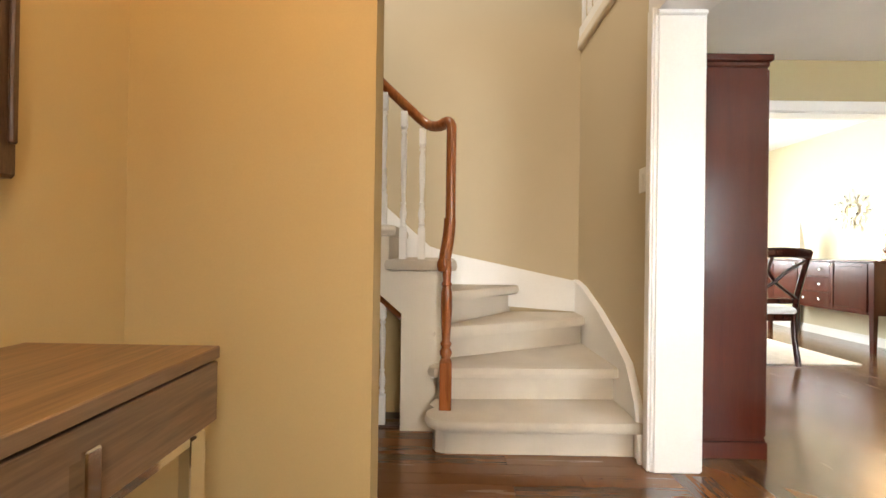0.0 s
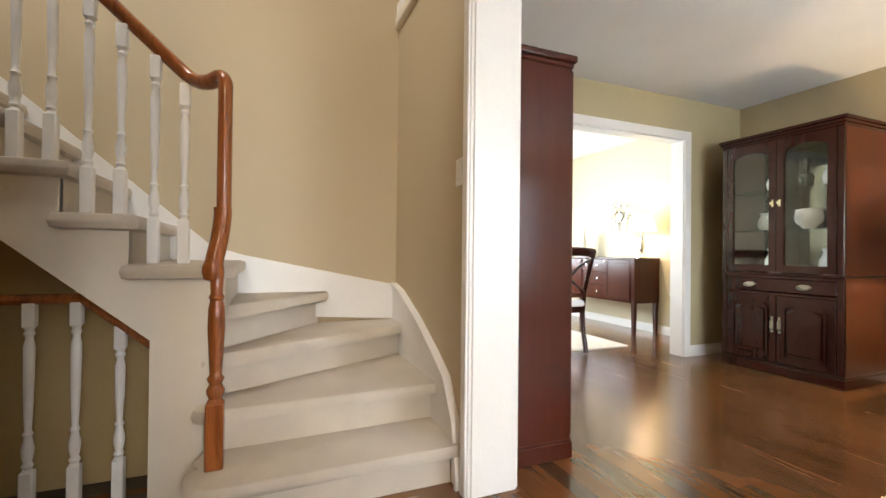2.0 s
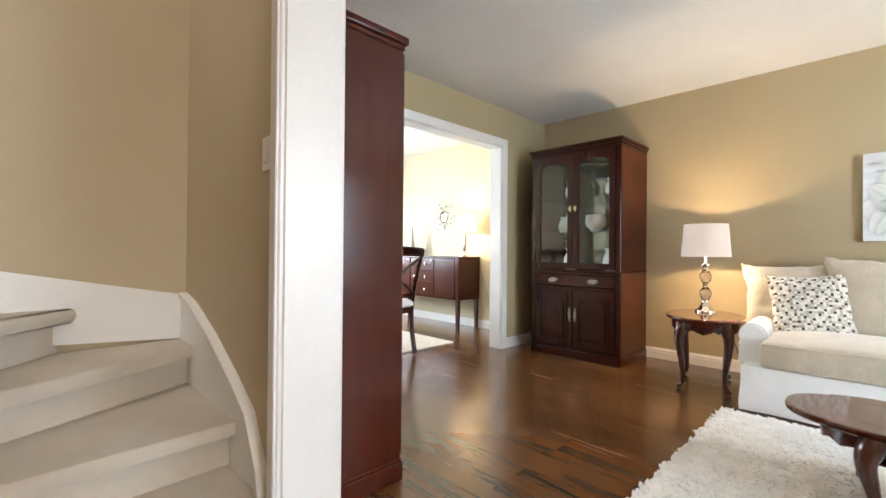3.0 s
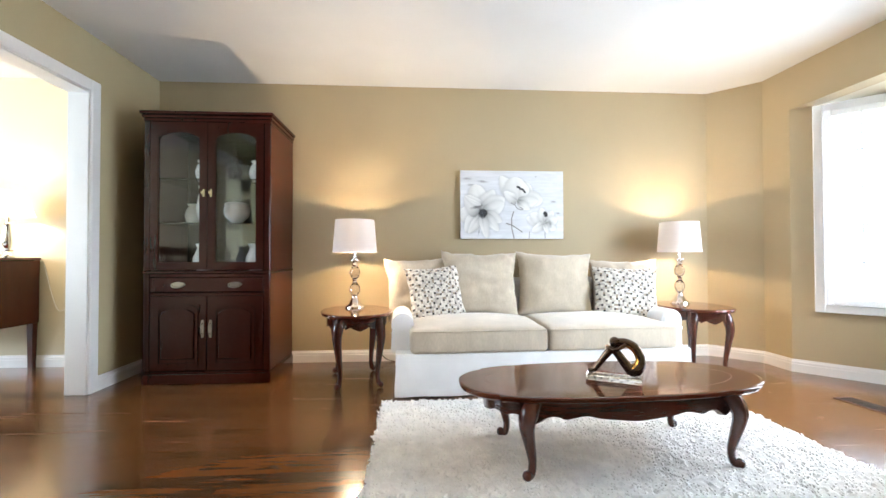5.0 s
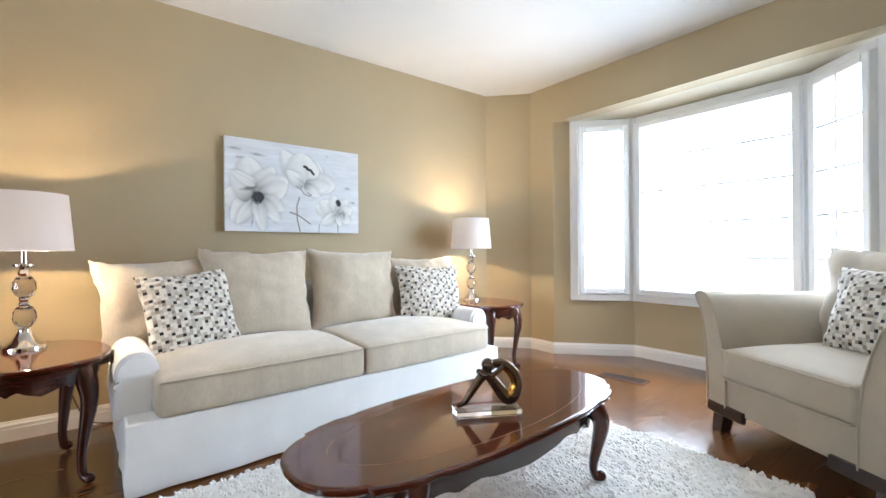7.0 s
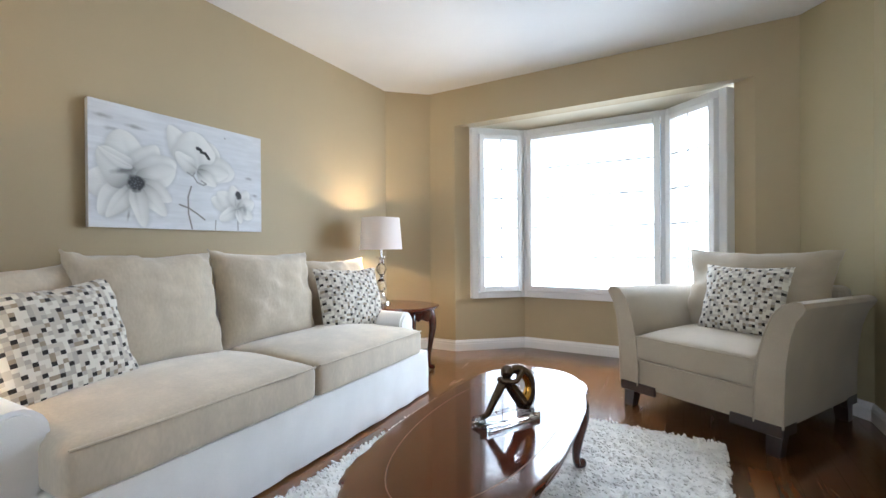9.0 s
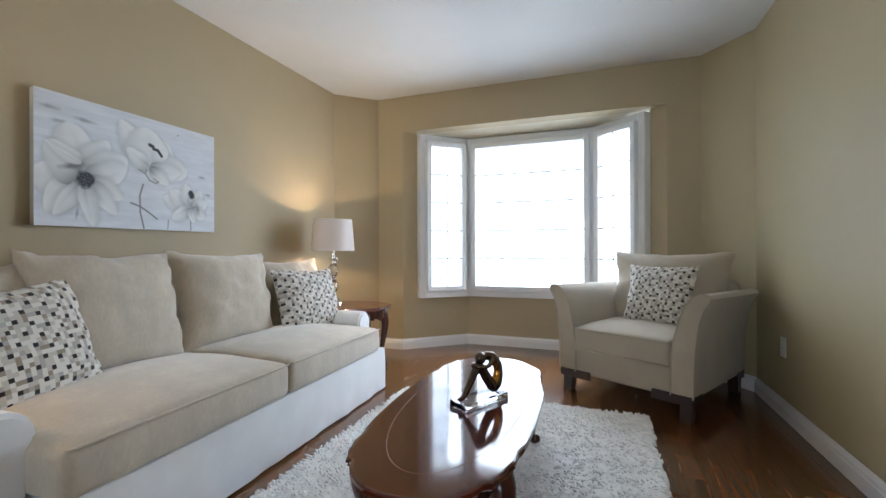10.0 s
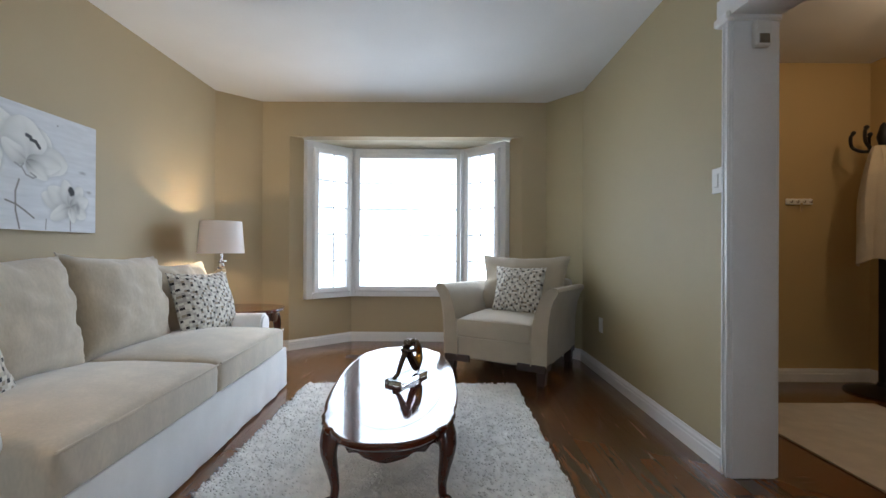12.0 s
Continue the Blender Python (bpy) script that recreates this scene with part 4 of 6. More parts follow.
def loft(poly, levels, bm=None):
    """Stacks copies of an outline: (offset, z) from bottom to top, closed at both ends."""
    own = bmesh.new()
    rings = [[own.verts.new((x, y, z)) for x, y in grow(poly, d)] for d, z in levels]
    n = len(poly)
    for a, b in zip(rings, rings[1:]):
        for i in range(n):
            own.faces.new((a[i], a[(i + 1) % n], b[(i + 1) % n], b[i]))
    own.faces.new(rings[0][::-1])
    own.faces.new(rings[-1])
    return merge(bm, own)


def cabriole(x, y, h, ox, oy, r=0.030):
    """A cabriole leg: knee bowed outwards, slim ankle, scrolled foot."""
    k = Vector((ox, oy, 0)).normalized()
    base = Vector((x, y, 0))
    pts = [base - k * 0.01 + Vector((0, 0, h)), base + k * 0.018 + Vector((0, 0, h * 0.86)), base + k * 0.030 + Vector((0, 0, h * 0.70)), base + k * 0.012 + Vector((0, 0, h * 0.45)),
           base - k * 0.004 + Vector((0, 0, h * 0.22)), base + k * 0.004 + Vector((0, 0, h * 0.08)), base + k * 0.022 + Vector((0, 0, 0.022))]
    rad = [r * 1.25, r * 1.25, r * 1.0, r * 0.72, r * 0.52, r * 0.50, r * 0.62]
    p2 = bend(pts, 5)
    rr = [float(np.interp(i / (len(p2) - 1) * (len(rad) - 1), range(len(rad)), rad)) for i in range(len(p2))]
    bm = sweep(p2, rr, 12, flat=0.9)
    c = base + k * 0.028
    bmesh.ops.create_uvsphere(bm, u_segments=12, v_segments=8, radius=r * 0.62, matrix=Matrix.Translation((c.x, c.y, r * 0.62 + 0.002)))
    return bm


def apron(a, b, z1, corner, square, n=180):
    """A curved apron with a serpentine lower edge, deepest at mid side; corner is the angle of the legs."""
    bm = bmesh.new()
    rows = []
    for k in range(n):
        th = 2 * math.pi * k / n
        c, s = math.cos(th), math.sin(th)
        fold = math.atan2(abs(s), abs(c))
        u = (corner - fold) / corner if fold < corner else (fold - corner) / (math.pi / 2 - corner)
        drop = 0.066 + 0.036 * math.exp(-(u / 0.13) ** 2) + 0.024 * u ** 3 + 0.012 * math.exp(-((u - 0.40) / 0.07) ** 2) - 0.008 * math.exp(-((u - 0.62) / 0.08) ** 2)
        x, y = math.copysign(abs(c) ** square, c), math.copysign(abs(s) ** square, s)
        rows.append([bm.verts.new((a * f * x, b * f * y, z)) for f, z in ((1, z1), (1, z1 - drop), (0.95, z1 - drop), (0.95, z1))])
    for i in range(n):
        p, q = rows[i], rows[(i + 1) % n]
        for j in range(4):
            bm.faces.new((p[j], q[j], q[(j + 1) % 4], p[(j + 1) % 4]))
    return bm


def oval_table(name, label, cat, m, a, b, h, leg_x, leg_y, group="", inlay=True, r=0.030, square=0.92, nub=0.62):
    t = thing(name, label, cat, m, group)
    o = oval(a, b, square=square, nub=nub)
    part("tabletop", loft(o, [(-0.030, h - 0.030), (-0.012, h - 0.028), (-0.004, h - 0.020), (-0.008, h - 0.016), (0.0, h - 0.010), (-0.001, h - 0.003), (-0.006, h), (-0.016, h), (-0.05, h)]), MAHOGANY, t, "polished mahogany top", True)
    if inlay:
        e = [(0.83 * a * math.cos(k * math.pi / 40), 0.78 * b * math.sin(k * math.pi / 40)) for k in range(81)]
        part("inlay_line", sweep([(x, y, h + 0.0002) for x, y in e], 0.0013, 4, flat=0.4), WALNUT, t)
    part("apron", apron(a * 0.84, b * 0.84, h - 0.026, math.atan2(leg_y / b, leg_x / a), square), MAHOGANY_APRON, t, smooth=True)
    for sx in (-1, 1):
        for sy in (-1, 1):
            part("leg", cabriole(sx * leg_x, sy * leg_y, h - 0.03, sx * leg_x, sy * leg_y * 1.4, r), MAHOGANY_LEG, t, "carved cabriole leg", True)
    return t


oval_table("coffee_table", "oval mahogany coffee table with scalloped edge on the rug", "table", pose(2.94, 0.60, 0.012, 0, 0, 92.5), 0.712, 0.288, 0.347, 0.445, 0.208, r=0.034, square=0.78, nub=0.87)
oval_table("end_table", "oval mahogany end table beside the sofa", "table", pose(4.235, 1.948, 0, 0, 0, 12), 0.335, 0.262, 0.522, 0.212, 0.132, "end tables", False, 0.033)
oval_table("end_table", "oval mahogany end table in the corner by the window", "table", pose(4.335, -0.735, 0, 0, 0, 0), 0.335, 0.262, 0.522, 0.212, 0.132, "end tables", False, 0.033)


def table_lamp(label, m, glass=True, s=1.0, group="table lamps"):
    t = thing("table_lamp", label, "lamp", m, group)
    part("base", lathe([(0.075, 0), (0.075, 0.013), (0.070, 0.019), (0.050, 0.032), (0.032, 0.059), (0.022, 0.080), (0.022, 0.091)], 28), CHROME, t, "polished chrome base", True)
    if glass:
        part("glass_ball", lathe([(0.012, 0.091), (0.028, 0.101), (0.042, 0.133), (0.040, 0.160), (0.026, 0.186), (0.012, 0.194)], 18), BALL, t, "faceted clear glass ball")
        part("collar", lathe([(0.018, 0.192), (0.022, 0.198), (0.016, 0.209), (0.022, 0.219), (0.018, 0.226)], 20), CHROME, t, smooth=True)
        part("glass_ball", lathe([(0.012, 0.224), (0.028, 0.234), (0.042, 0.266), (0.040, 0.293), (0.026, 0.319), (0.012, 0.327)], 18), BALL, t, "faceted clear glass ball")
    else:
        part("stem", lathe([(0.022, 0.091), (0.030, 0.117), (0.018, 0.138), (0.034, 0.181), (0.040, 0.234), (0.022, 0.298), (0.016, 0.327)], 20), PEWTER, t, "silver turned stem", True)
    part("neck", lathe([(0.020, 0.325), (0.024, 0.335), (0.018, 0.351), (0.040, 0.367), (0.040, 0.375), (0.012, 0.379), (0.012, 0.433)], 20), CHROME, t, smooth=True)
    bm = bmesh.new()
    z0, z1, r0, r1 = 0.434, 0.689, 0.172, 0.152
    rings = [[bm.verts.new((r * math.cos(2 * math.pi * k / 48), r * math.sin(2 * math.pi * k / 48), z)) for k in range(48)] for r, z in ((r0, z0), (r1, z1), (r1 - 0.004, z1), (r0 - 0.004, z0))]
    for a, b in zip(rings, rings[1:] + rings[:1]):
        for k in range(48):
            bm.faces.new((a[k], a[(k + 1) % 48], b[(k + 1) % 48], b[k]))
    part("shade", bm, SHADE, t, "white fabric drum shade", True)
    bm = sweep([(0, 0, 0.42), (0, 0, 0.685)], 0.003, 6)
    for k in range(3):
        a = 2 * math.pi * k / 3
        sweep([(0, 0, 0.678), (r1 * math.cos(a), r1 * math.sin(a), 0.678)], 0.002, 4, bm)
    part("shade_fitter", bm, CHROME, t)
    part("finial", lathe([(0.004, 0.68), (0.008, 0.69), (0.004, 0.700), (0.001, 0.703)], 12), CHROME, t, smooth=True)
    return t


table_lamp("lit table lamp with white shade and crystal balls", pose(4.40, 1.985, 0.522))
table_lamp("lit table lamp with white shade in the corner", pose(4.50, -0.745, 0.522))


# sofa in a white slipcover
def sofa():
    t = thing("sofa", "two-seat sofa in white slipcover with beige seat cushions", "sofa", pose(3.812, 0.615, 0, 0, 0, -88))
    # local frame: x runs along the front from north to south, front at y = 0, back towards +y
    hw, dp = 1.02, 0.90
    bm = bmesh.new()
    m = 8
    per = [(-hw, dp), (-hw, 0.0), (hw, 0.0), (hw, dp)]
    line = []
    for a, b in zip(per, per[1:]):
        L = math.hypot(b[0] - a[0], b[1] - a[1])
        k = max(8, int(L / 0.025))
        line += [(a[0] + (b[0] - a[0]) * i / k, a[1] + (b[1] - a[1]) * i / k, (b[1] - a[1]) / L, -(b[0] - a[0]) / L) for i in range(k)]
    line.append((hw, dp, 1, 0))
    rows = []
    for j in range(m + 1):
        z = 0.012 + 0.27 * j / m
        f = 1 - j / m
        row = []
        for i, (x, y, nx, ny) in enumerate(line):
            s = i * 0.025
            w = f * (0.007 * noise.noise(Vector((s * 3.1, z, 0))) + 0.004 * math.sin(s * 17 + 2.0 * noise.noise(Vector((s * 2, 0, 3)))) * f ** 1.5 + 0.009 * f * noise.noise(Vector((s * 8, z * 9 + s * 3, 5))) + 0.008)
            row.append(bm.verts.new((x + (-w if x <= -hw + 1e-6 else (w if x >= hw - 1e-6 else 0)), y - (w if y < 1e-6 else 0), z - 0.008 * f * noise.noise(Vector((s * 5, 1, 1))))))
        rows.append(row)
    for a, b in zip(rows, rows[1:]):
        for i in range(len(line) - 1):
            bm.faces.new((a[i], a[i + 1], b[i + 1], b[i]))
    part("skirt", bm, SLIP, t, "white cotton skirt hanging to the floor", True)
    part("seat_deck", box(-hw - 0.002, 0.0, 0.20, hw + 0.002, dp, 0.286, 0.008), SLIP, t)
    part("back_frame", box(-hw + 0.02, 0.75, 0.25, hw - 0.02, dp, 0.74, 0.05, seg=3), SLIP, t)
    for s in (-1, 1):
        # rolled arm: a scroll outline drawn back along y
        c = s * (hw - 0.030)
        o = [(0.075, 0.27), (0.075, 0.40)] + [(0.015 + 0.085 * math.cos(a), 0.452 + 0.083 * math.sin(a)) for a in np.linspace(-0.3, math.pi + 0.75, 14)] + [(-0.066, 0.39), (-0.072, 0.27)]
        o = [(c - s * x * 0.92, z) for x, z in o]
        own = prism(o, -0.84, -0.13, m=XZ, bevel=0.0)
        bmesh.ops.bevel(own, geom=[e for e in own.edges if abs(e.verts[0].co.y - e.verts[1].co.y) < 1e-6], offset=0.014, segments=2, affect="EDGES")
        part("arm", own, SLIP, t, "white rolled arm", True)
    for s in (-1, 1):
        own = slab_cushion(0.925, 0.66, 0.150, 0.05, seed=s + 3)
        ob = part("seat_cushion", own, LINEN, t, "beige velvet seat cushion", True)
        ob.matrix_basis = pose(s * 0.465, 0.315, 0.365, 1.0)
        part("piping", sweep([(s * 0.465 + 0.46 * u, -0.017 + (0.004 if abs(u) > 0.9 else 0), 0.431) for u in np.linspace(-0.98, 0.98, 12)], 0.005, 6), LINEN, t, smooth=True)
    return t


sofa()
# back and throw pillows, each leaning on the sofa back


def pillow(name, label, w, h, d, m, mat, seed, group="", piped=True):
    t = thing(name, label, "cushion", m, group)
    part("cover", cushion(w, h, d, 28, seed=seed, corner=0.12 if mat is LINEN else 0.09, wrinkle=0.011 if mat is LINEN else 0.006), mat, t, smooth=True)
    return t


def lean(y, x, z, w, h, d, tilt, turn, mat, nm, label, seed, roll=0):
    """A cushion facing west; y, x its middle, z its lower edge."""
    m = pose(x, y, z + h / 2 * math.cos(radians(tilt)), 0, 0, -90 + turn) @ pose(0, 0, 0, -tilt, 0, 0) @ pose(0, 0, 0, 0, roll, 0)
    return pillow(nm, label, w, h, d, m, mat, seed, "sofa cushions")


lean(1.47, 4.49, 0.42, 0.57, 0.51, 0.20, 14, 8, LINEN, "back_pillow", "large beige back pillow at the sofa end", 1, -3)
lean(0.98, 4.47, 0.42, 0.645, 0.56, 0.25, 14, 2, LINEN, "back_pillow", "large beige back pillow on the sofa", 2, 1)
lean(0.355, 4.48, 0.42, 0.64, 0.555, 0.25, 14, -3, LINEN, "back_pillow", "large beige back pillow with a dented top", 3, 2)
lean(-0.27, 4.54, 0.42, 0.60, 0.485, 0.20, 10, -4, LINEN, "back_pillow", "large beige back pillow at the sofa end", 4)
lean(1.35, 4.32, 0.415, 0.44, 0.455, 0.15, 20, 8, CHECK, "throw_pillow", "checked black and cream throw pillow", 5, -5)
lean(-0.165, 4.30, 0.42, 0.50, 0.44, 0.15, 20, -12, CHECK, "throw_pillow", "checked black and cream throw pillow", 6, 2)


CHAIR = pose(2.13, -0.965, 0, 0, 0, -30)


def armchair():
    t = thing("armchair", "taupe upholstered armchair with flared arms and dark feet", "chair", CHAIR)
    # local: front towards +y, width along x
    f, bk = 0.41, -0.46
    part("seat_box", box(-0.33, bk, 0.125, 0.33, f - 0.012, 0.30, 0.015, seg=2), LINEN_CHAIR, t)
    for s in (-1, 1):
        prof = [(0.305, 0.14), (0.422, 0.14), (0.424, 0.28), (0.430, 0.42), (0.446, 0.55), (0.470, 0.63), (0.497, 0.672), (0.505, 0.692), (0.495, 0.712), (0.462, 0.718), (0.422, 0.70), (0.382, 0.65), (0.350, 0.56), (0.322, 0.45), (0.305, 0.30)]
        prof = [(s * x, z) for x, z in prof]
        own = bmesh.new()
        ys = [f, f - 0.01, f - 0.25, 0.0, -0.25, bk]
        rings = [[own.verts.new((x, y, z - 0.02 * max(0, (f - y) / (f - bk)) * (z > 0.5))) for x, z in prof] for y in ys]
        for p, q in zip(rings, rings[1:]):
            for i in range(len(prof)):
                j = (i + 1) % len(prof)
                own.faces.new((p[i], p[j], q[j], q[i]))
        own.faces.new(rings[0])
        own.faces.new(rings[-1][::-1])
        part("arm", own, LINEN_CHAIR, t, "flared upholstered arm", True)
        part("piping", sweep([(x * 1.004, f + 0.001, z) for x, z in prof[1:] + prof[:1]], 0.005, 6), LINEN_CHAIR, t, smooth=True)
    part("back", box(-0.40, bk - 0.04, 0.115, 0.40, bk + 0.12, 0.74, 0.04, seg=3), LINEN_CHAIR, t)
    ob = part("seat_cushion", slab_cushion(0.615, 0.68, 0.145, 0.03, seed=9, r=0.018), LINEN_CHAIR, t, "boxed seat cushion", True)
    ob.matrix_basis = pose(0, 0.085, 0.374, -1.0)
    for z in (0.302, 0.440):
        part("piping", sweep([(0.30 * u, 0.440 if abs(u) < 0.99 else 0.43, z - 0.002) for u in np.linspace(-1, 1, 14)], 0.005, 6), LINEN_CHAIR, t, smooth=True)
    ob = part("back_cushion", cushion(0.84, 0.55, 0.26, 28, seed=12, corner=0.12, wrinkle=0.010), LINEN_CHAIR, t, "loose back cushion", True)
    ob.matrix_basis = pose(0, bk + 0.18, 0.68, 13)
    for sx in (-1, 1):
        for sy, y in ((1, f - 0.05), (-1, bk + 0.05)):
            bm = bmesh.new()
            bmesh.ops.create_cube(bm, size=1)
            for v in bm.verts:
                k = 0.028 if v.co.z < 0 else 0.036
                v.co = (sx * 0.378 + (1 if v.co.x > 0 else -1) * k, y + (1 if v.co.y > 0 else -1) * k - (0.02 * sy if v.co.z > 0 else -0.012 * sy), 0.0 if v.co.z < 0 else 0.15)
            part("foot", bm, ESPRESSO, t, "dark wooden foot")
            part("corner_block", box(min(sx * 0.418, sx * 0.20), min(y + sy * 0.054, y + sy * 0.03), 0.098, max(sx * 0.418, sx * 0.20), max(y + sy * 0.054, y + sy * 0.03), 0.152, 0.003), ESPRESSO, t)
            part("corner_block", box(min(sx * 0.423, sx * 0.395), min(y + sy * 0.052, y - sy * 0.09), 0.098, max(sx * 0.423, sx * 0.395), max(y + sy * 0.052, y - sy * 0.09), 0.152, 0.003), ESPRESSO, t)
    return t


armchair()
m = CHAIR @ pose(-0.03, -0.085, 0.645, 18, 0, 0)
pillow("throw_pillow", "checked black and cream throw pillow on the armchair", 0.46, 0.43, 0.15, m, CHECK, 8)


# ---- floor coverings ----
def rug():
    x0, x1, y0, y1 = 2.19, 3.69, -0.43, 1.71
    bm = bmesh.new()
    nx, ny = 125, 178
    g = []
    for i in range(nx + 1):
        row = []
        for j in range(ny + 1):
            x, y = x0 + (x1 - x0) * i / nx, y0 + (y1 - y0) * j / ny
            e = min(i, nx - i, j, ny - j)
            z = 0.004 if e == 0 else 0.016 + 0.012 * noise.noise(Vector((x * 55, y * 55, 0))) + 0.006 * random.random()
            k = 0.012 if e < 2 else 0.003
            row.append(bm.verts.new((x + random.uniform(-k, k), y + random.uniform(-k, k), z)))
        g.append(row)
    for i in range(nx):
        for j in range(ny):
            bm.faces.new((g[i][j], g[i + 1][j], g[i + 1][j + 1], g[i][j + 1]))
    t = thing("shag_rug", "ivory shag rug under the coffee table", "rug")
    part("rug_body", bm, SHAG, t, smooth=True)
    # tufts: short leaning cones, too many to count
    verts, faces = [], []
    rnd = random.Random(11)
    for k in range(15000):
        x, y = rnd.uniform(x0 - 0.008, x1 + 0.008), rnd.uniform(y0 - 0.008, y1 + 0.008)
        q = noise.noise(Vector((x * 9, y * 9, 2))) * 3.5
        lx, ly, r, h = 0.012 * math.cos(q) + rnd.uniform(-0.01, 0.01), 0.012 * math.sin(q) + rnd.uniform(-0.01, 0.01), rnd.uniform(0.0055, 0.010), rnd.uniform(0.016, 0.029)
        i = len(verts)
        for zz, rr, f in ((0.004, r, 0), (h * 0.82, r * 0.95, 0.6)):
            for a in (0.3, 2.4, 4.5):
                verts.append((x + lx * f + rr * math.cos(a), y + ly * f + rr * math.sin(a), zz))
        verts.append((x + lx, y + ly, h))
        faces += [(i, i + 1, i + 4, i + 3), (i + 1, i + 2, i + 5, i + 4), (i + 2, i, i + 3, i + 5), (i + 3, i + 4, i + 6), (i + 4, i + 5, i + 6), (i + 5, i + 3, i + 6)]
    me = bpy.data.meshes.new("shag")
    me.from_pydata(verts, [], faces)
    me.materials.append(SHAG)
    me.polygons.foreach_set("use_smooth", [True] * len(faces))
    ob = new("shag", me)
    ob.parent = t
    tagged(ob, kind="stuff")
    return t


rug()


# ---- canvas with poppies ----
def canvas_paint():
    """Paint whose colours are carried by the canvas mesh, with a brushed relief."""
    m = bpy.data.materials.new("brushed canvas paint")
    m.use_nodes = True
    n, link = m.node_tree.nodes, m.node_tree.links.new
    p = n["Principled BSDF"]
    att, tc, mp, tex, b = n.new("ShaderNodeAttribute"), n.new("ShaderNodeTexCoord"), n.new("ShaderNodeMapping"), n.new("ShaderNodeTexNoise"), n.new("ShaderNodeBump")
    att.attribute_name = "paint"
    link(att.outputs["Color"], p.inputs["Base Color"])
    p.inputs["Roughness"].default_value = 0.65
    mp.inputs["Scale"].default_value = (1, 1, 5)
    tex.inputs["Scale"].default_value, tex.inputs["Detail"].default_value = 45, 6
    link(tc.outputs["Object"], mp.inputs[0])
    link(mp.outputs[0], tex.inputs[0])
    b.inputs["Strength"].default_value, b.inputs["Distance"].default_value = 0.25, 0.003
    link(tex.outputs[0], b.inputs["Height"])
    link(b.outputs[0], p.inputs["Normal"])
    return m


CANVAS = canvas_paint()


def poppies(nu, nv, aspect):
    """Colours of the painting on a grid: x from its north edge, v downwards, in heights of the canvas."""
    rnd = np.random.RandomState(5)
    x, v = np.meshgrid(np.linspace(0, aspect, nu), np.linspace(0, 1, nv), indexing="ij")

    def streaks(kx, kv):
        """Smooth noise with kx by kv cells."""
        g = rnd.rand(kx + 1, kv + 1)
        a, c = x / aspect * kx * 0.999, v * kv * 0.999
        i, j = a.astype(int), c.astype(int)
        p, q = a - i, c - j
        p, q = p * p * (3 - 2 * p), q * q * (3 - 2 * q)
        return (g[i, j] * (1 - p) + g[i + 1, j] * p) * (1 - q) + (g[i, j + 1] * (1 - p) + g[i + 1, j + 1] * p) * q
    tone = 0.57 + 0.12 * streaks(4, 3) + 0.10 * streaks(6, 40) + 0.06 * streaks(24, 70)
    rgb = np.stack([tone * 0.985, tone * 0.995, tone * 1.02], -1)

    def lay(mask, colour):
        m = np.clip(mask, 0, 1)[..., None]
        rgb[:] = rgb * (1 - m) + np.asarray(colour) * m

    def local(cx, cv, deg):
        c, s = math.cos(radians(deg)), math.sin(radians(deg))
        return (x - cx) * c + (v - cv) * s, -(x - cx) * s + (v - cv) * c

    def petal(cx, cv, deg, length, width, curl, dark):
        """A soft petal: shaded at its root and along one side, with a pale rim and a grey shadow outside."""
        l, w = local(cx, cv, deg)
        u = np.clip(l / length, 0, 1.2)
        w = w - curl * u ** 2
        half = width * np.sqrt(np.clip(u * (2 - u) * np.clip(1.04 - u, 0, 1) * 3.2, 0, None)) * (1 + 0.06 * np.sin(9 * u + deg))
        inside = np.clip((half - np.abs(w)) / 0.010, 0, 1) * (l > 0)
        near = np.clip(1 - (np.abs(w) - half) / 0.035, 0, 1) * np.clip(l / 0.05, 0, 1) * np.clip((1.10 - u) / 0.10, 0, 1)
        lay(near * 0.27, (0.34, 0.345, 0.34))
        side = w / (half + 1e-4)
        fold = np.exp(-((side - 0.25) / 0.16) ** 2) * np.clip(1 - u, 0, 1)
        t = 0.80 - 1.35 * dark * np.exp(-(u / 0.34) ** 2) - 0.19 * np.clip(-side, 0, 1) ** 1.5 - 0.16 * fold - 0.05 * streaks(20, 20)
        t = t + 0.06 * np.clip(side, 0, 1)
        t = np.clip(t, 0.05, 0.86)
        lay(inside * 0.92, np.stack([t, t * 0.992, t * 0.955], -1))

    def blot(cx, cv, rx, rv, deg, colour, soft=0.35):
        l, w = local(cx, cv, deg)
        d = np.sqrt((l / rx) ** 2 + (w / rv) ** 2) + 0.35 * (streaks(60, 40) - 0.5)
        lay((1 - d) / soft, colour)

    def stroke(pts, r, colour):
        for (ax, av), (bx, bv) in zip(pts, pts[1:]):
            dx, dv = bx - ax, bv - av
            k = np.clip(((x - ax) * dx + (v - av) * dv) / (dx * dx + dv * dv), 0, 1)
            lay((r - np.hypot(x - ax - k * dx, v - av - k * dv)) / 0.006 + 0.5, colour)
    grey, ink, stem = (0.30, 0.30, 0.295), (0.022, 0.023, 0.026), (0.20, 0.185, 0.17)
    for cx, cv, rx in ((0.10, 0.12, 0.09), (0.15, 0.21, 0.07), (0.16, 0.30, 0.06), (0.13, 0.38, 0.05), (0.33, 0.16, 0.10), (1.38, 0.45, 0.05), (1.45, 0.62, 0.05)):
        blot(cx, cv, rx, 0.022, 3, (0.36, 0.36, 0.37), 0.9)
    stroke([(0.785, 0.60), (0.755, 0.70), (0.758, 0.85), (0.79, 0.99)], 0.007, stem)
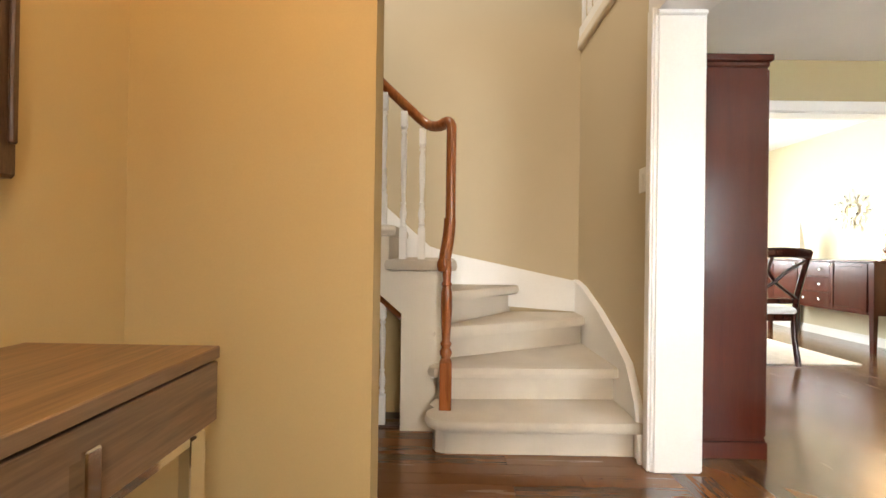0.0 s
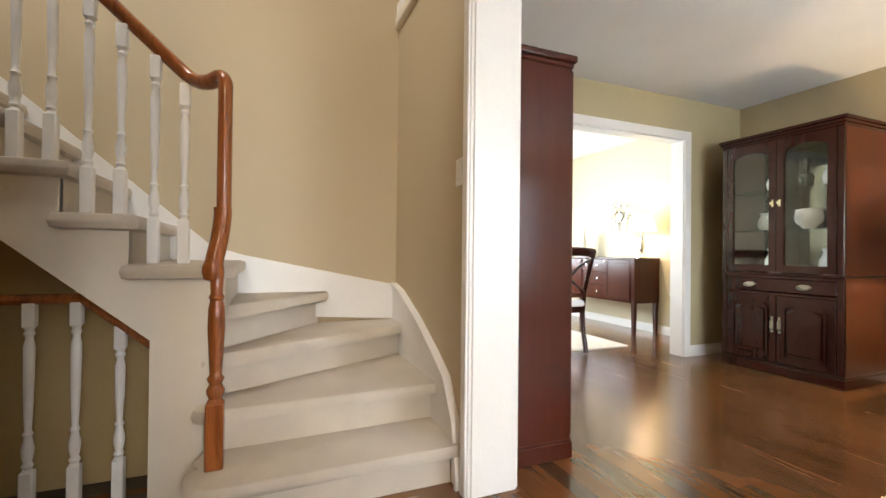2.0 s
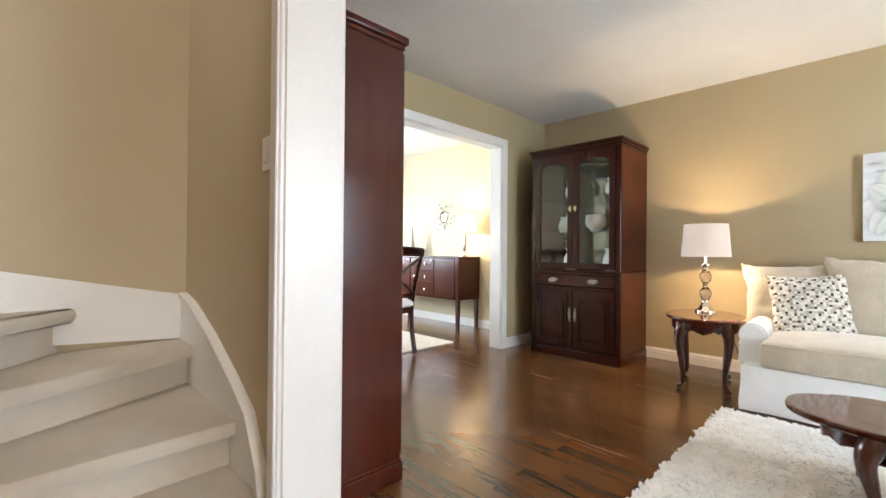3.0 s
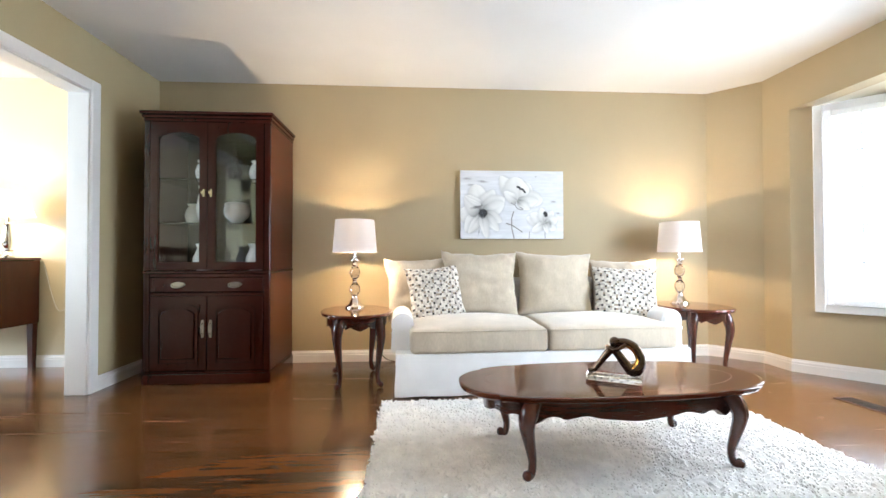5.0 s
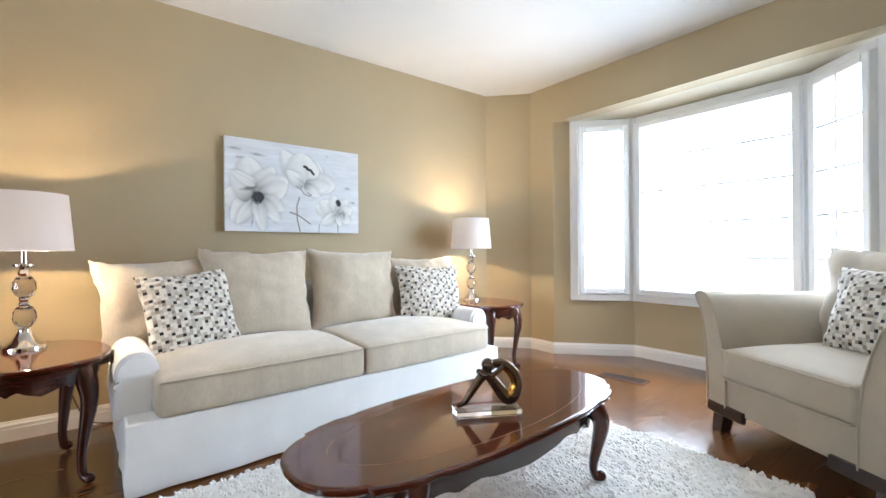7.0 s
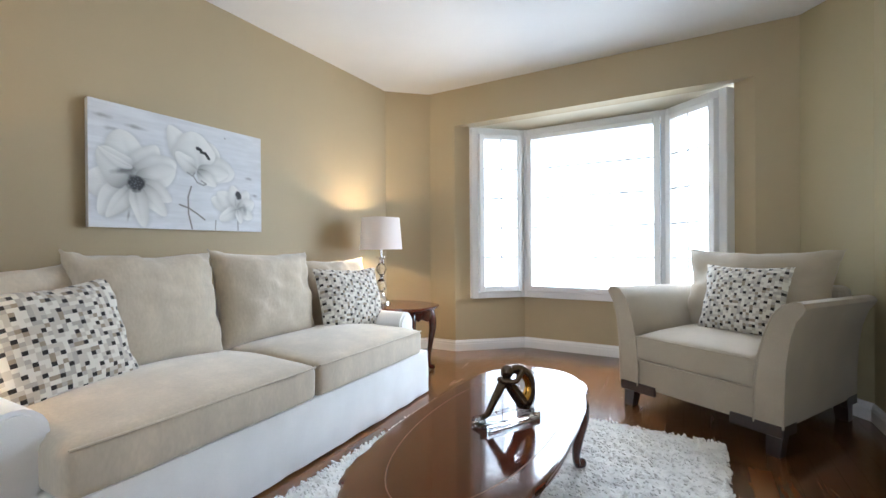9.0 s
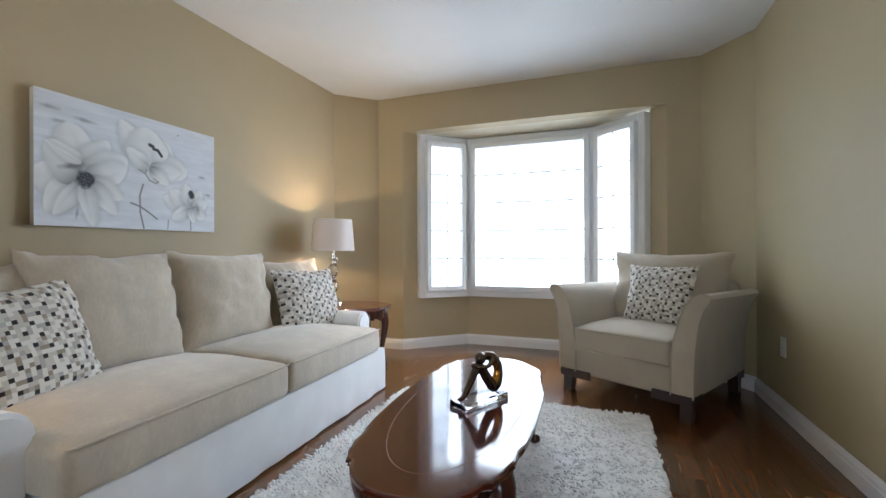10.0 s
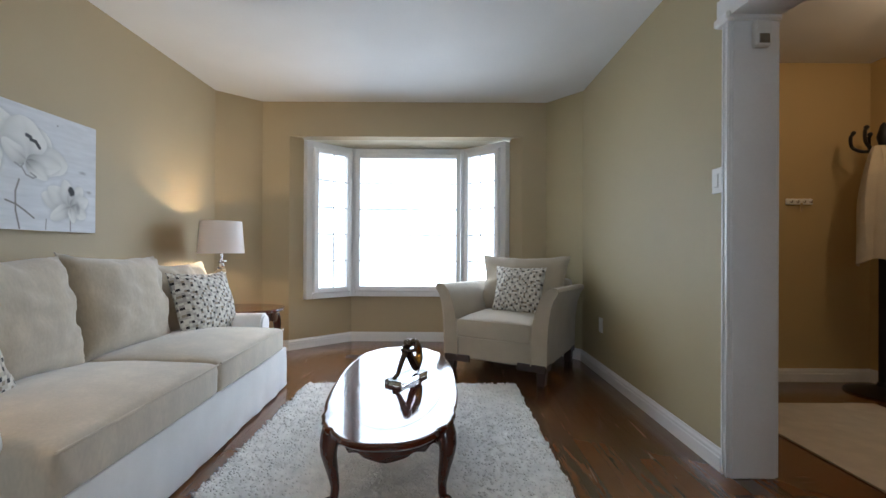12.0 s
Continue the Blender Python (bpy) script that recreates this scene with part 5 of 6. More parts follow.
    stroke([(0.678, 0.775), (0.76, 0.80), (0.84, 0.85), (0.91, 0.90)], 0.007, stem)
    stroke([(1.02, 0.90), (1.014, 0.99)], 0.004, stem)
    stroke([(1.253, 0.88), (1.255, 0.99)], 0.005, stem)
    fx, fv = 0.325, 0.625
    for deg, length, width, curl, dark in ((168, 0.34, 0.15, 0.03, 0.30), (140, 0.36, 0.11, -0.04, 0.34), (250, 0.42, 0.15, 0.02, 0.25), (285, 0.36, 0.11, 0.06, 0.30), (212, 0.34, 0.12, 0.06, 0.45),
                                           (315, 0.38, 0.12, 0.05, 0.28), (340, 0.34, 0.10, -0.03, 0.30), (15, 0.30, 0.08, 0.04, 0.34), (42, 0.34, 0.07, 0.03, 0.36), (122, 0.35, 0.06, 0.02, 0.40), (80, 0.36, 0.065, 0.0, 0.28)):
        petal(fx, fv, deg, length, width, curl, dark)
    blot(fx - 0.08, fv - 0.095, 0.12, 0.035, -14, (0.13, 0.13, 0.125), 0.8)
    petal(fx - 0.02, fv - 0.125, 186, 0.25, 0.035, 0.10, 0.1)
    blot(fx, fv, 0.078, 0.078, 0, ink, 0.3)
    for k in range(16):
        blot(fx + 0.05 * math.cos(k * 2.4) * (k / 16) ** 0.5, fv + 0.05 * math.sin(k * 2.4) * (k / 16) ** 0.5, 0.008, 0.007, k * 40, (0.14, 0.15, 0.17), 0.8)
    gx, gv = 0.84, 0.44
    for deg, length, width, curl, dark in ((228, 0.42, 0.10, 0.05, 0.20), (300, 0.30, 0.16, 0.0, 0.10), (345, 0.36, 0.13, 0.06, 0.12), (262, 0.34, 0.17, 0.0, 0.08), (200, 0.22, 0.07, 0.05, 0.22), (8, 0.30, 0.08, -0.04, 0.28), (35, 0.22, 0.06, 0.0, 0.36)):
        petal(gx, gv, deg, length, width, curl, dark)
    stroke([(0.845, 0.235), (0.875, 0.245)], 0.016, ink)
    stroke([(0.88, 0.265), (0.92, 0.27), (0.955, 0.315)], 0.014, ink)
    stroke([(0.75, 0.475), (0.795, 0.50), (0.82, 0.47)], 0.007, grey)
    stroke([(0.805, 0.50), (0.84, 0.555), (0.90, 0.575), (0.925, 0.56), (0.88, 0.535)], 0.007, grey)
    hx, hv = 1.255, 0.78
    for deg, length, width, curl, dark in ((188, 0.28, 0.08, 0.04, 0.22), (215, 0.26, 0.08, 0.0, 0.2), (255, 0.24, 0.07, 0.0, 0.2), (300, 0.22, 0.07, 0.0, 0.22), (335, 0.20, 0.07, 0.0, 0.30), (25, 0.18, 0.06, 0.0, 0.34), (150, 0.22, 0.06, 0.0, 0.28), (75, 0.14, 0.04, 0.0, 0.2)):
        petal(hx, hv, deg, length, width, curl, dark)
    blot(1.262, 0.64, 0.055, 0.036, 62, ink, 0.35)
    blot(1.33, 0.77, 0.03, 0.07, -12, grey, 0.9)
    blot(0.27, 0.90, 0.014, 0.06, 8, grey, 0.9)
    blot(1.12, 0.085, 0.012, 0.012, 0, grey, 0.5)
    return rgb


def picture():
    """Canvas on the east wall."""
    y0, y1, z0, z1, xf = 1.106, 0.171, 1.079, 1.690, XE - 0.036
    t = thing("canvas_picture", "unframed canvas painting of white poppies on grey", "picture")
    part("canvas", box(xf + 0.0015, y1 + 0.0005, z0 + 0.0005, XE - 0.002, y0 - 0.0005, z1 - 0.0005, 0.003), PLASTIC, t, "pale canvas stretched over its frame")
    nu, nv = 300, 196
    rgb = poppies(nu, nv, (y0 - y1) / (z1 - z0))
    verts = [(xf, y0 + (y1 - y0) * i / (nu - 1), z1 + (z0 - z1) * j / (nv - 1)) for i in range(nu) for j in range(nv)]
    faces = [(i * nv + j, i * nv + j + 1, (i + 1) * nv + j + 1, (i + 1) * nv + j) for i in range(nu - 1) for j in range(nv - 1)]
    me = bpy.data.meshes.new("painted_face")
    me.from_pydata(verts, [], faces)
    att = me.color_attributes.new("paint", "FLOAT_COLOR", "POINT")
    att.data.foreach_set("color", np.concatenate([rgb, np.ones((nu, nv, 1))], -1).astype(np.float32).ravel())
    me.materials.append(CANVAS)
    ob = new("painted_face", me)
    ob.parent = t
    ob["label"] = "brushed white poppies with black centres"
    return t


picture()


# ---- sculpture on the coffee table ----
def sculpture():
    top = 0.3595
    m = pose(2.89, 0.603, top, 0, 0, -119) @ Matrix.Scale(1.13, 4)
    base = part("acrylic_base", box(-0.105, -0.042, 0.0, 0.105, 0.042, 0.020, 0.002), CRYSTAL)
    base.matrix_world = m
    tagged(base, "clear acrylic block under the sculpture", "base")
    bm = sweep(bend([(-0.098, 0, 0.028), (-0.075, 0, 0.034), (-0.052, 0, 0.066), (-0.018, 0, 0.112), (0.0, 0, 0.122), (0.022, 0, 0.098), (0.055, 0, 0.055), (0.072, 0, 0.044), (0.092, 0, 0.060), (0.098, 0, 0.095), (0.082, 0, 0.130), (0.050, 0, 0.152), (0.018, 0, 0.155)], 5),
               [0.007] * 3 + [float(r) for r in np.interp(np.linspace(0, 1, 58), [0, 0.12, 0.25, 0.36, 0.48, 0.60, 0.72, 0.86, 1], [0.007, 0.010, 0.0135, 0.0135, 0.017, 0.021, 0.015, 0.015, 0.011])], 14, flat=1.25)
    sweep(bend([(0.048, 0.020, 0.150), (0.015, 0.030, 0.128), (-0.014, 0.018, 0.126), (-0.026, -0.006, 0.132)], 5), 0.008, 10, bm)
    sweep(bend([(0.048, -0.020, 0.150), (0.015, -0.030, 0.128), (-0.014, -0.018, 0.126), (-0.026, 0.006, 0.132)], 5), 0.008, 10, bm)
    bmesh.ops.create_uvsphere(bm, u_segments=18, v_segments=12, radius=0.021, matrix=Matrix.Translation((0.004, 0, 0.152)))
    ob = part("sculpture", bm, BRONZE, None, smooth=True)
    for f in ob.data.polygons:
        c = f.center
        if 0.03 < c.x < 0.088 and 0.055 < c.z < 0.14 and f.normal.x * (0.05 - c.x) + f.normal.z * (0.095 - c.z) > 0.012:
            f.material_index = 1
    ob.data.materials.append(GOLD)
    ob.matrix_world = m
    tagged(ob, "bronze glazed abstract sculpture with gold inside", "sculpture")


sculpture()


# ---- floor register ----
t = thing("floor_vent", "brown slotted floor vent near the bay window", "vent", pose(3.44, -1.275, 0.001, 0, 0, 6))
part("vent_frame", box(-0.17, -0.065, 0, 0.17, 0.065, 0.004, 0.001), GREY_VENT, t)
for k in range(12):
    part("slat", box(-0.15 + 0.025 * k, -0.05, 0.0035, -0.136 + 0.025 * k, 0.05, 0.007), BLACK, t)


# ---- foyer ----
def console():
    """Against the west wall, front facing east."""
    t = thing("console_table", "walnut console table with drawers on chrome frame", "table")
    x0, x1, y0, y1, z = -0.553, -0.195, 0.10, 1.22, 0.778
    part("tabletop", box(x0, y0, z - 0.022, x1, y1, z, 0.0015), WALNUT, t)
    part("carcass", box(x0, y0, z - 0.135, x1 - 0.018, y1, z - 0.024), WALNUT, t)
    for a, b in ((y0 + 0.003, (y0 + y1) / 2 - 0.002), ((y0 + y1) / 2 + 0.002, y1 - 0.003)):
        d = part("drawer", box(x1 - 0.018, a, z - 0.133, x1 - 0.002, b, z - 0.027, 0.0015), WALNUT, t, "walnut drawer front")
        c = (a + b) / 2 - 0.02
        part("handle", merge(box(x1 + 0.012, c - 0.011, z - 0.116, x1 + 0.020, c + 0.011, z - 0.048, 0.002), box(x1 - 0.002, c - 0.008, z - 0.10, x1 + 0.013, c + 0.008, z - 0.065)), CHROME, d, "brushed steel bar handle")
    for y in (y0 + 0.01, y1 - 0.055):
        for x in (x0 + 0.01, x1 - 0.040):
            part("leg", box(x, y, 0, x + 0.022, y + 0.045, z - 0.150, 0.002), CHROME, t, "flat chrome leg")
        part("rail", box(x0 + 0.032, y, z - 0.152, x1 - 0.040, y + 0.045, z - 0.136, 0.002), CHROME, t)
        part("rail", box(x0 + 0.032, y, 0.0, x1 - 0.040, y + 0.045, 0.014, 0.002), CHROME, t)
    part("rail", box(x1 - 0.040, y0 + 0.055, z - 0.160, x1 - 0.018, y1 - 0.055, z - 0.136, 0.002), CHROME, t, "chrome front rail")
    return t


console()
t = thing("wall_frame", "carved dark wooden frame on the foyer wall", "frame")
bm = box(-0.553, 1.105, 1.068, -0.520, 1.17, 2.05, 0.006)
box(-0.553, 0.45, 1.068, -0.520, 0.515, 2.05, 0.006, bm)
box(-0.553, 0.515, 1.068, -0.520, 1.105, 1.18, 0.006, bm)
box(-0.553, 0.515, 1.985, -0.520, 1.105, 2.05, 0.006, bm)
part("frame_moulding", bm, FRAMEWOOD, t)
bm = box(-0.520, 1.115, 1.09, -0.512, 1.125, 2.04, 0.002)
box(-0.520, 1.147, 1.125, -0.510, 1.161, 2.04, 0.003, bm)
part("frame_bead", bm, FRAMEWOOD, t)
part("mirror_glass", box(-0.550, 0.515, 1.18, -0.538, 1.105, 1.985), MIRROR, t)

t = thing("doormat", "large beige doormat on the foyer floor", "mat")
own = prism([(-0.08, -0.09), (0.90, -0.09), (0.90, 0.98), (-0.08, 0.98)], 0.001, 0.012, bevel=0.004)
part("mat_body", own, MAT, t)


def coat_rack(x, y):
    t = thing("coat_rack", "black metal coat rack holding a cream coat", "coat rack", pose(x, y, 0))
    part("base", lathe([(0.21, 0), (0.21, 0.012), (0.15, 0.03), (0.04, 0.055), (0.03, 0.08)], 28), BLACK, t, smooth=True)
    part("pole", lathe([(0.026, 0.06), (0.026, 1.0), (0.034, 1.02), (0.026, 1.04), (0.026, 1.74), (0.04, 1.80), (0.02, 1.88), (0.004, 1.90)], 16), BLACK, t, smooth=True)
    for k in range(6):
        a = 2 * math.pi * k / 6 + 0.2
        c, s = math.cos(a), math.sin(a)
        bm = sweep(bend([(0.02 * c, 0.02 * s, 1.72), (0.10 * c, 0.10 * s, 1.71), (0.16 * c, 0.16 * s, 1.75), (0.17 * c, 0.17 * s, 1.82), (0.155 * c, 0.155 * s, 1.85)], 5), 0.011, 8)
        bmesh.ops.create_uvsphere(bm, u_segments=8, v_segments=6, radius=0.016, matrix=Matrix.Translation((0.155 * c, 0.155 * s, 1.855)))
        part("hook", bm, BLACK, t, smooth=True)
    for k in range(3):
        a = 2 * math.pi * k / 3 + 0.5
        c, s = math.cos(a), math.sin(a)
        part("hook", sweep(bend([(0.02 * c, 0.02 * s, 0.98), (0.10 * c, 0.10 * s, 0.96), (0.16 * c, 0.16 * s, 0.99), (0.165 * c, 0.165 * s, 1.05)], 5), 0.010, 8), BLACK, t, smooth=True)
    return t


coat_rack(-0.36, -0.30)
bm = bmesh.new()
rows = []
for j in range(15):
    f = j / 14
    z = 1.72 - 0.80 * f
    r = 0.035 + 0.10 * min(1, f * 2.2) ** 0.7 + 0.012 * f
    rows.append([bm.verts.new((-0.265 + r * 0.80 * math.cos(a) + 0.012 * math.sin(5 * a + 2 * f), -0.24 + r * 0.7 * math.sin(a) + 0.014 * f * math.sin(7 * a), z + 0.03 * f * math.sin(2 * a))) for a in np.linspace(0, 2 * math.pi, 33)[:-1]])
for a, b in zip(rows, rows[1:]):
    for k in range(32):
        bm.faces.new((a[k], a[(k + 1) % 32], b[(k + 1) % 32], b[k]))
bm.faces.new(rows[0])
ob = part("hanging_coat", bm, COAT, None, smooth=True)
tagged(ob, "cream wool coat hanging from the rack", "coat")

t = thing("key_rack", "white key hook rail with keys on the wall", "key rack", pose(0.0, -0.5895, 1.375, 0, 0, 180))
part("board", box(-0.10, -0.018, -0.022, 0.10, 0, 0.022, 0.004), PLASTIC, t)
for k in range(4):
    part("hook", sweep(bend([(-0.075 + 0.05 * k, -0.018, 0.0), (-0.075 + 0.05 * k, -0.035, -0.010), (-0.075 + 0.05 * k, -0.040, 0.006)], 4), 0.004, 6), PEWTER, t, smooth=True)
part("key", box(-0.006, -0.034, -0.075, 0.010, -0.028, -0.012, 0.002), BRASS, t, "hanging key")

t = thing("door_chime", "white plastic door chime box on the jamb", "chime", pose(1.345, 0.8285, 1.93, 0, 0, 180))
part("cover", box(-0.035, -0.035, -0.055, 0.035, 0, 0.055, 0.006), PLASTIC, t)
part("grille", box(-0.022, -0.038, -0.045, 0.022, -0.034, -0.005, 0.001), PEWTER, t)

t = thing("ceiling_light", "round foyer ceiling light, lit", "lamp", pose(0.05, 0.70, 0))
part("mount", lathe([(0.07, 2.41), (0.075, 2.438), (0.07, 2.439)], 24), CHROME, t, smooth=True)

t = thing("light_switch", "white rocker plate on the post edge", "switch", pose(1.3345, 2.36, 1.42, 0, 0, 90))
part("cover", box(-0.025, -0.008, -0.055, 0.025, 0, 0.055, 0.003), PLASTIC, t)


# ---- dining room ----
def buffet():
    """Against the east wall, front facing west; drawn in room coordinates."""
    t = thing("buffet", "dark cherry buffet with tapered legs against the wall", "sideboard")
    x0, x1, y0, y1 = 4.385, 4.79, 4.655, 6.05
    part("top", box(x0 - 0.015, y0 - 0.015, 0.895, x1, y1 + 0.015, 0.918, 0.005), CHERRY_SIDE, t)
    part("body", box(x0 + 0.012, y0, 0.375, x1, y1, 0.895, 0.003), CHERRY_SIDE, t)
    for y in (y0, y1 - 0.06):
        for x in (x0, x1 - 0.06):
            bm = bmesh.new()
            bmesh.ops.create_cube(bm, size=1)
            for v in bm.verts:
                k = 0.018 if v.co.z < 0 else 0.031
                v.co = (x + 0.03 + math.copysign(k, v.co.x), y + 0.03 + math.copysign(k, v.co.y), 0 if v.co.z < 0 else 0.895)
            part("leg", bm, CHERRY_SIDE, t, "tapered leg")
    third = (y1 - y0 - 0.12) / 3
    for i in range(3):
        a = y0 + 0.06 + third * i
        if i == 1:
            for z in (0.395, 0.562, 0.729):
                d = part("drawer", box(x0 + 0.002, a + 0.004, z, x0 + 0.014, a + third - 0.004, z + 0.160, 0.003), CHERRY_SIDE, t)
                for s in (0.25, 0.75):
                    part("knob", lathe([(0.005, 0), (0.005, 0.012), (0.014, 0.018), (0.012, 0.026), (0.003, 0.029)], 12, None, pose(x0 + 0.002, a + third * s, z + 0.08, 0, -90)), CHROME, d, "silver knob", True)
        else:
            d = part("door", box(x0 + 0.002, a + 0.004, 0.395, x0 + 0.014, a + third - 0.004, 0.888, 0.003), CHERRY_SIDE, t)
            bm = box(x0 - 0.006, a + 0.004, 0.395, x0 + 0.002, a + 0.05, 0.888, 0.002)
            box(x0 - 0.006, a + third - 0.05, 0.395, x0 + 0.002, a + third - 0.004, 0.888, 0.002, bm)
            box(x0 - 0.006, a + 0.05, 0.395, x0 + 0.002, a + third - 0.05, 0.435, 0.002, bm)
            box(x0 - 0.006, a + 0.05, 0.848, x0 + 0.002, a + third - 0.05, 0.888, 0.002, bm)
            part("door_frame", bm, CHERRY_SIDE, d)
            part("knob", lathe([(0.005, 0), (0.005, 0.012), (0.014, 0.018), (0.012, 0.026), (0.003, 0.029)], 12, None, pose(x0 - 0.006, a + (third - 0.025 if i == 0 else 0.025), 0.86, 0, -90)), CHROME, d, "silver knob", True)
    return t


buffet()


def dining_lamp(x, y, z):
    t = thing("buffet_lamp", "lit silver lamp with white empire shade on the buffet", "lamp", pose(x, y, z))
    part("base", lathe([(0.075, 0), (0.075, 0.012), (0.05, 0.022), (0.03, 0.05), (0.036, 0.06), (0.018, 0.075), (0.03, 0.10), (0.036, 0.14), (0.026, 0.20), (0.018, 0.26), (0.024, 0.27), (0.012, 0.28), (0.012, 0.34)], 24), CHROME, t, "turned silver stem", True)
    bm = bmesh.new()
    rings = [[bm.verts.new((r * math.cos(2 * math.pi * k / 40), r * math.sin(2 * math.pi * k / 40), q)) for k in range(40)] for r, q in ((0.165, 0.33), (0.095, 0.53), (0.092, 0.53), (0.161, 0.33))]
    for a, b in zip(rings, rings[1:] + rings[:1]):
        for k in range(40):
            bm.faces.new((a[k], a[(k + 1) % 40], b[(k + 1) % 40], b[k]))
    part("shade", bm, SHADE_LIT, t, "white fabric shade", True)
    part("shade_fitter", sweep([(0, 0, 0.33), (0, 0, 0.53)], 0.003, 6), CHROME, t)
    return t


dining_lamp(4.58, 4.725, 0.918)


def sunburst(y, z):
    t = thing("sunburst_mirror", "round sunburst mirror with silver rays on the wall", "mirror", pose(XE, y, z))
    part("mirror_glass", lathe([(0.072, 0.004), (0.072, 0.016), (0.06, 0.020)], 32, None, pose(0, 0, 0, 0, -90)), MIRROR, t, smooth=True)
    part("rim", lathe([(0.086, 0.002), (0.086, 0.014), (0.073, 0.022), (0.073, 0.004)], 32, None, pose(0, 0, 0, 0, -90)), CHROME, t, smooth=True)
    rnd = random.Random(3)
    for k in range(28):
        a = 2 * math.pi * k / 28
        L = 0.17 + 0.085 * (k * 5 % 4) / 3
        part("ray", sweep([(-0.010, 0.085 * math.cos(a), 0.085 * math.sin(a)), (-0.010, L * math.cos(a), L * math.sin(a))], 0.002, 5), PEWTER, t)
        for q in range(2):
            r = 0.12 + (L - 0.11) * (q + rnd.random() * 0.7) / 2
            b = a + rnd.uniform(-0.08, 0.08)
            leaf = part("ray_leaf", prism([(-0.019, 0), (-0.006, 0.008), (0.012, 0.007), (0.019, 0), (0.010, -0.008), (-0.008, -0.007)], -0.002, 0.002, m=YZ), PEWTER if (k + q) % 3 else DARKSILVER, t)
            leaf.matrix_basis = pose(-0.016, r * math.cos(b), r * math.sin(b), math.degrees(b))
    return t


sunburst(5.33, 1.47)
t = part("obelisk", loft([(0.05, 0.05), (-0.05, 0.05), (-0.05, -0.05), (0.05, -0.05)], [(0.0, 0), (0.0, 0.03), (-0.012, 0.04), (-0.018, 0.2), (-0.045, 0.45)]), PORCELAIN)
t.matrix_basis = pose(4.60, 5.80, 0.918)
tagged(t, "tall pale tapered ornament on the buffet", "ornament")

t = thing("dining_rug", "cream dining room rug", "rug")
part("rug_body", prism([(1.75, 4.23), (3.87, 4.23), (3.87, 6.5), (1.75, 6.5)], 0.001, 0.014, bevel=0.005), SHAG, t)


def dining_chair(m, group="dining chairs"):
    """Front towards +y."""
    t = thing("dining_chair", "dark cherry dining chair with crossed back and cream seat", "chair", m, group)
    for s in (-1, 1):
        part("back_post", sweep(bend([(s * 0.19, -0.25, 0.0), (s * 0.195, -0.20, 0.25), (s * 0.20, -0.195, 0.46), (s * 0.215, -0.23, 0.70), (s * 0.235, -0.30, 0.98)], 5), 0.025, 10, flat=0.75), CHERRY, t, smooth=True)
        part("leg", box(s * 0.20 - 0.018, 0.17, 0, s * 0.20 + 0.018, 0.206, 0.42, 0.004), MAHOGANY_LEG, t)
        part("seat_rail", box(s * 0.20 - 0.012, -0.19, 0.38, s * 0.20 + 0.012, 0.18, 0.44, 0.003), MAHOGANY_LEG, t)
        part("cross_bar", sweep(bend([(-s * 0.21, -0.215, 0.56), (-s * 0.08, -0.205, 0.66), (0, -0.215 - 0.004 * s, 0.72), (s * 0.10, -0.245, 0.82), (s * 0.225, -0.28, 0.90)], 5), 0.015, 8), CHERRY, t, smooth=True)
    part("front_rail", box(-0.19, 0.165, 0.38, 0.19, 0.19, 0.44, 0.003), MAHOGANY_LEG, t)
    part("back_rail", box(-0.19, -0.205, 0.38, 0.19, -0.185, 0.44, 0.003), MAHOGANY_LEG, t)
    part("lower_back_rail", box(-0.20, -0.225, 0.53, 0.20, -0.205, 0.575, 0.003), MAHOGANY_LEG, t)
    bm = sweep(bend([(-0.24, -0.30, 0.955), (-0.12, -0.315, 0.965), (0, -0.32, 0.968), (0.12, -0.315, 0.965), (0.24, -0.30, 0.955)], 5), 0.042, 10, flat=0.36, up=(0, 1, 0))
    part("crest_rail", bm, CHERRY, t, smooth=True)
    ob = part("seat", slab_cushion(0.43, 0.42, 0.06, 0.02, 8, 2, 0.02), SLIP, t, "cream upholstered seat", True)
    ob.matrix_basis = pose(0, -0.005, 0.468)
    return t


first = dining_chair(pose(3.01, 4.345, 0.013, 0, 0, 4))
copy_thing(first, pose(3.42, 5.30, 0.013, 0, 0, 92))
copy_thing(first, pose(2.55, 4.40, 0.013, 0, 0, -3))

t = thing("dining_table", "dark cherry dining table on the cream rug", "table")
part("tabletop", box(2.25, 4.62, 0.725, 3.25, 6.1, 0.755, 0.006), CHERRY, t)
part("apron", box(2.33, 4.70, 0.64, 3.17, 6.02, 0.725), CHERRY, t)
for x in (2.34, 3.10):
    for y in (4.71, 5.95):
        part("leg", box(x, y, 0.013, x + 0.06, y + 0.06, 0.725, 0.005), CHERRY, t)

t = thing("window_valance", "gold fabric valance over the dining window", "curtain")
bm = bmesh.new()
rows = []
for z, k in ((2.30, 0.01), (2.05, 0.03), (1.82, 0.04)):
    rows.append([bm.verts.new((x, 6.86 - k + 0.02 * math.sin(x * 28), z + (0.05 * math.cos((x - 2.6) * 5.5) if z < 1.9 else 0))) for x in np.linspace(1.4, 3.85, 90)])
for a, b in zip(rows, rows[1:]):
    for i in range(89):
        bm.faces.new((a[i], a[i + 1], b[i + 1], b[i]))
VALANCE = material("gold valance fabric", (0.46, 0.38, 0.19), 0.9, spread=0.1, fine=150, bump=0.3)
ob = part("drape", bm, VALANCE, t, smooth=True)
ob.modifiers.new("cloth thickness", "SOLIDIFY").thickness = 0.006
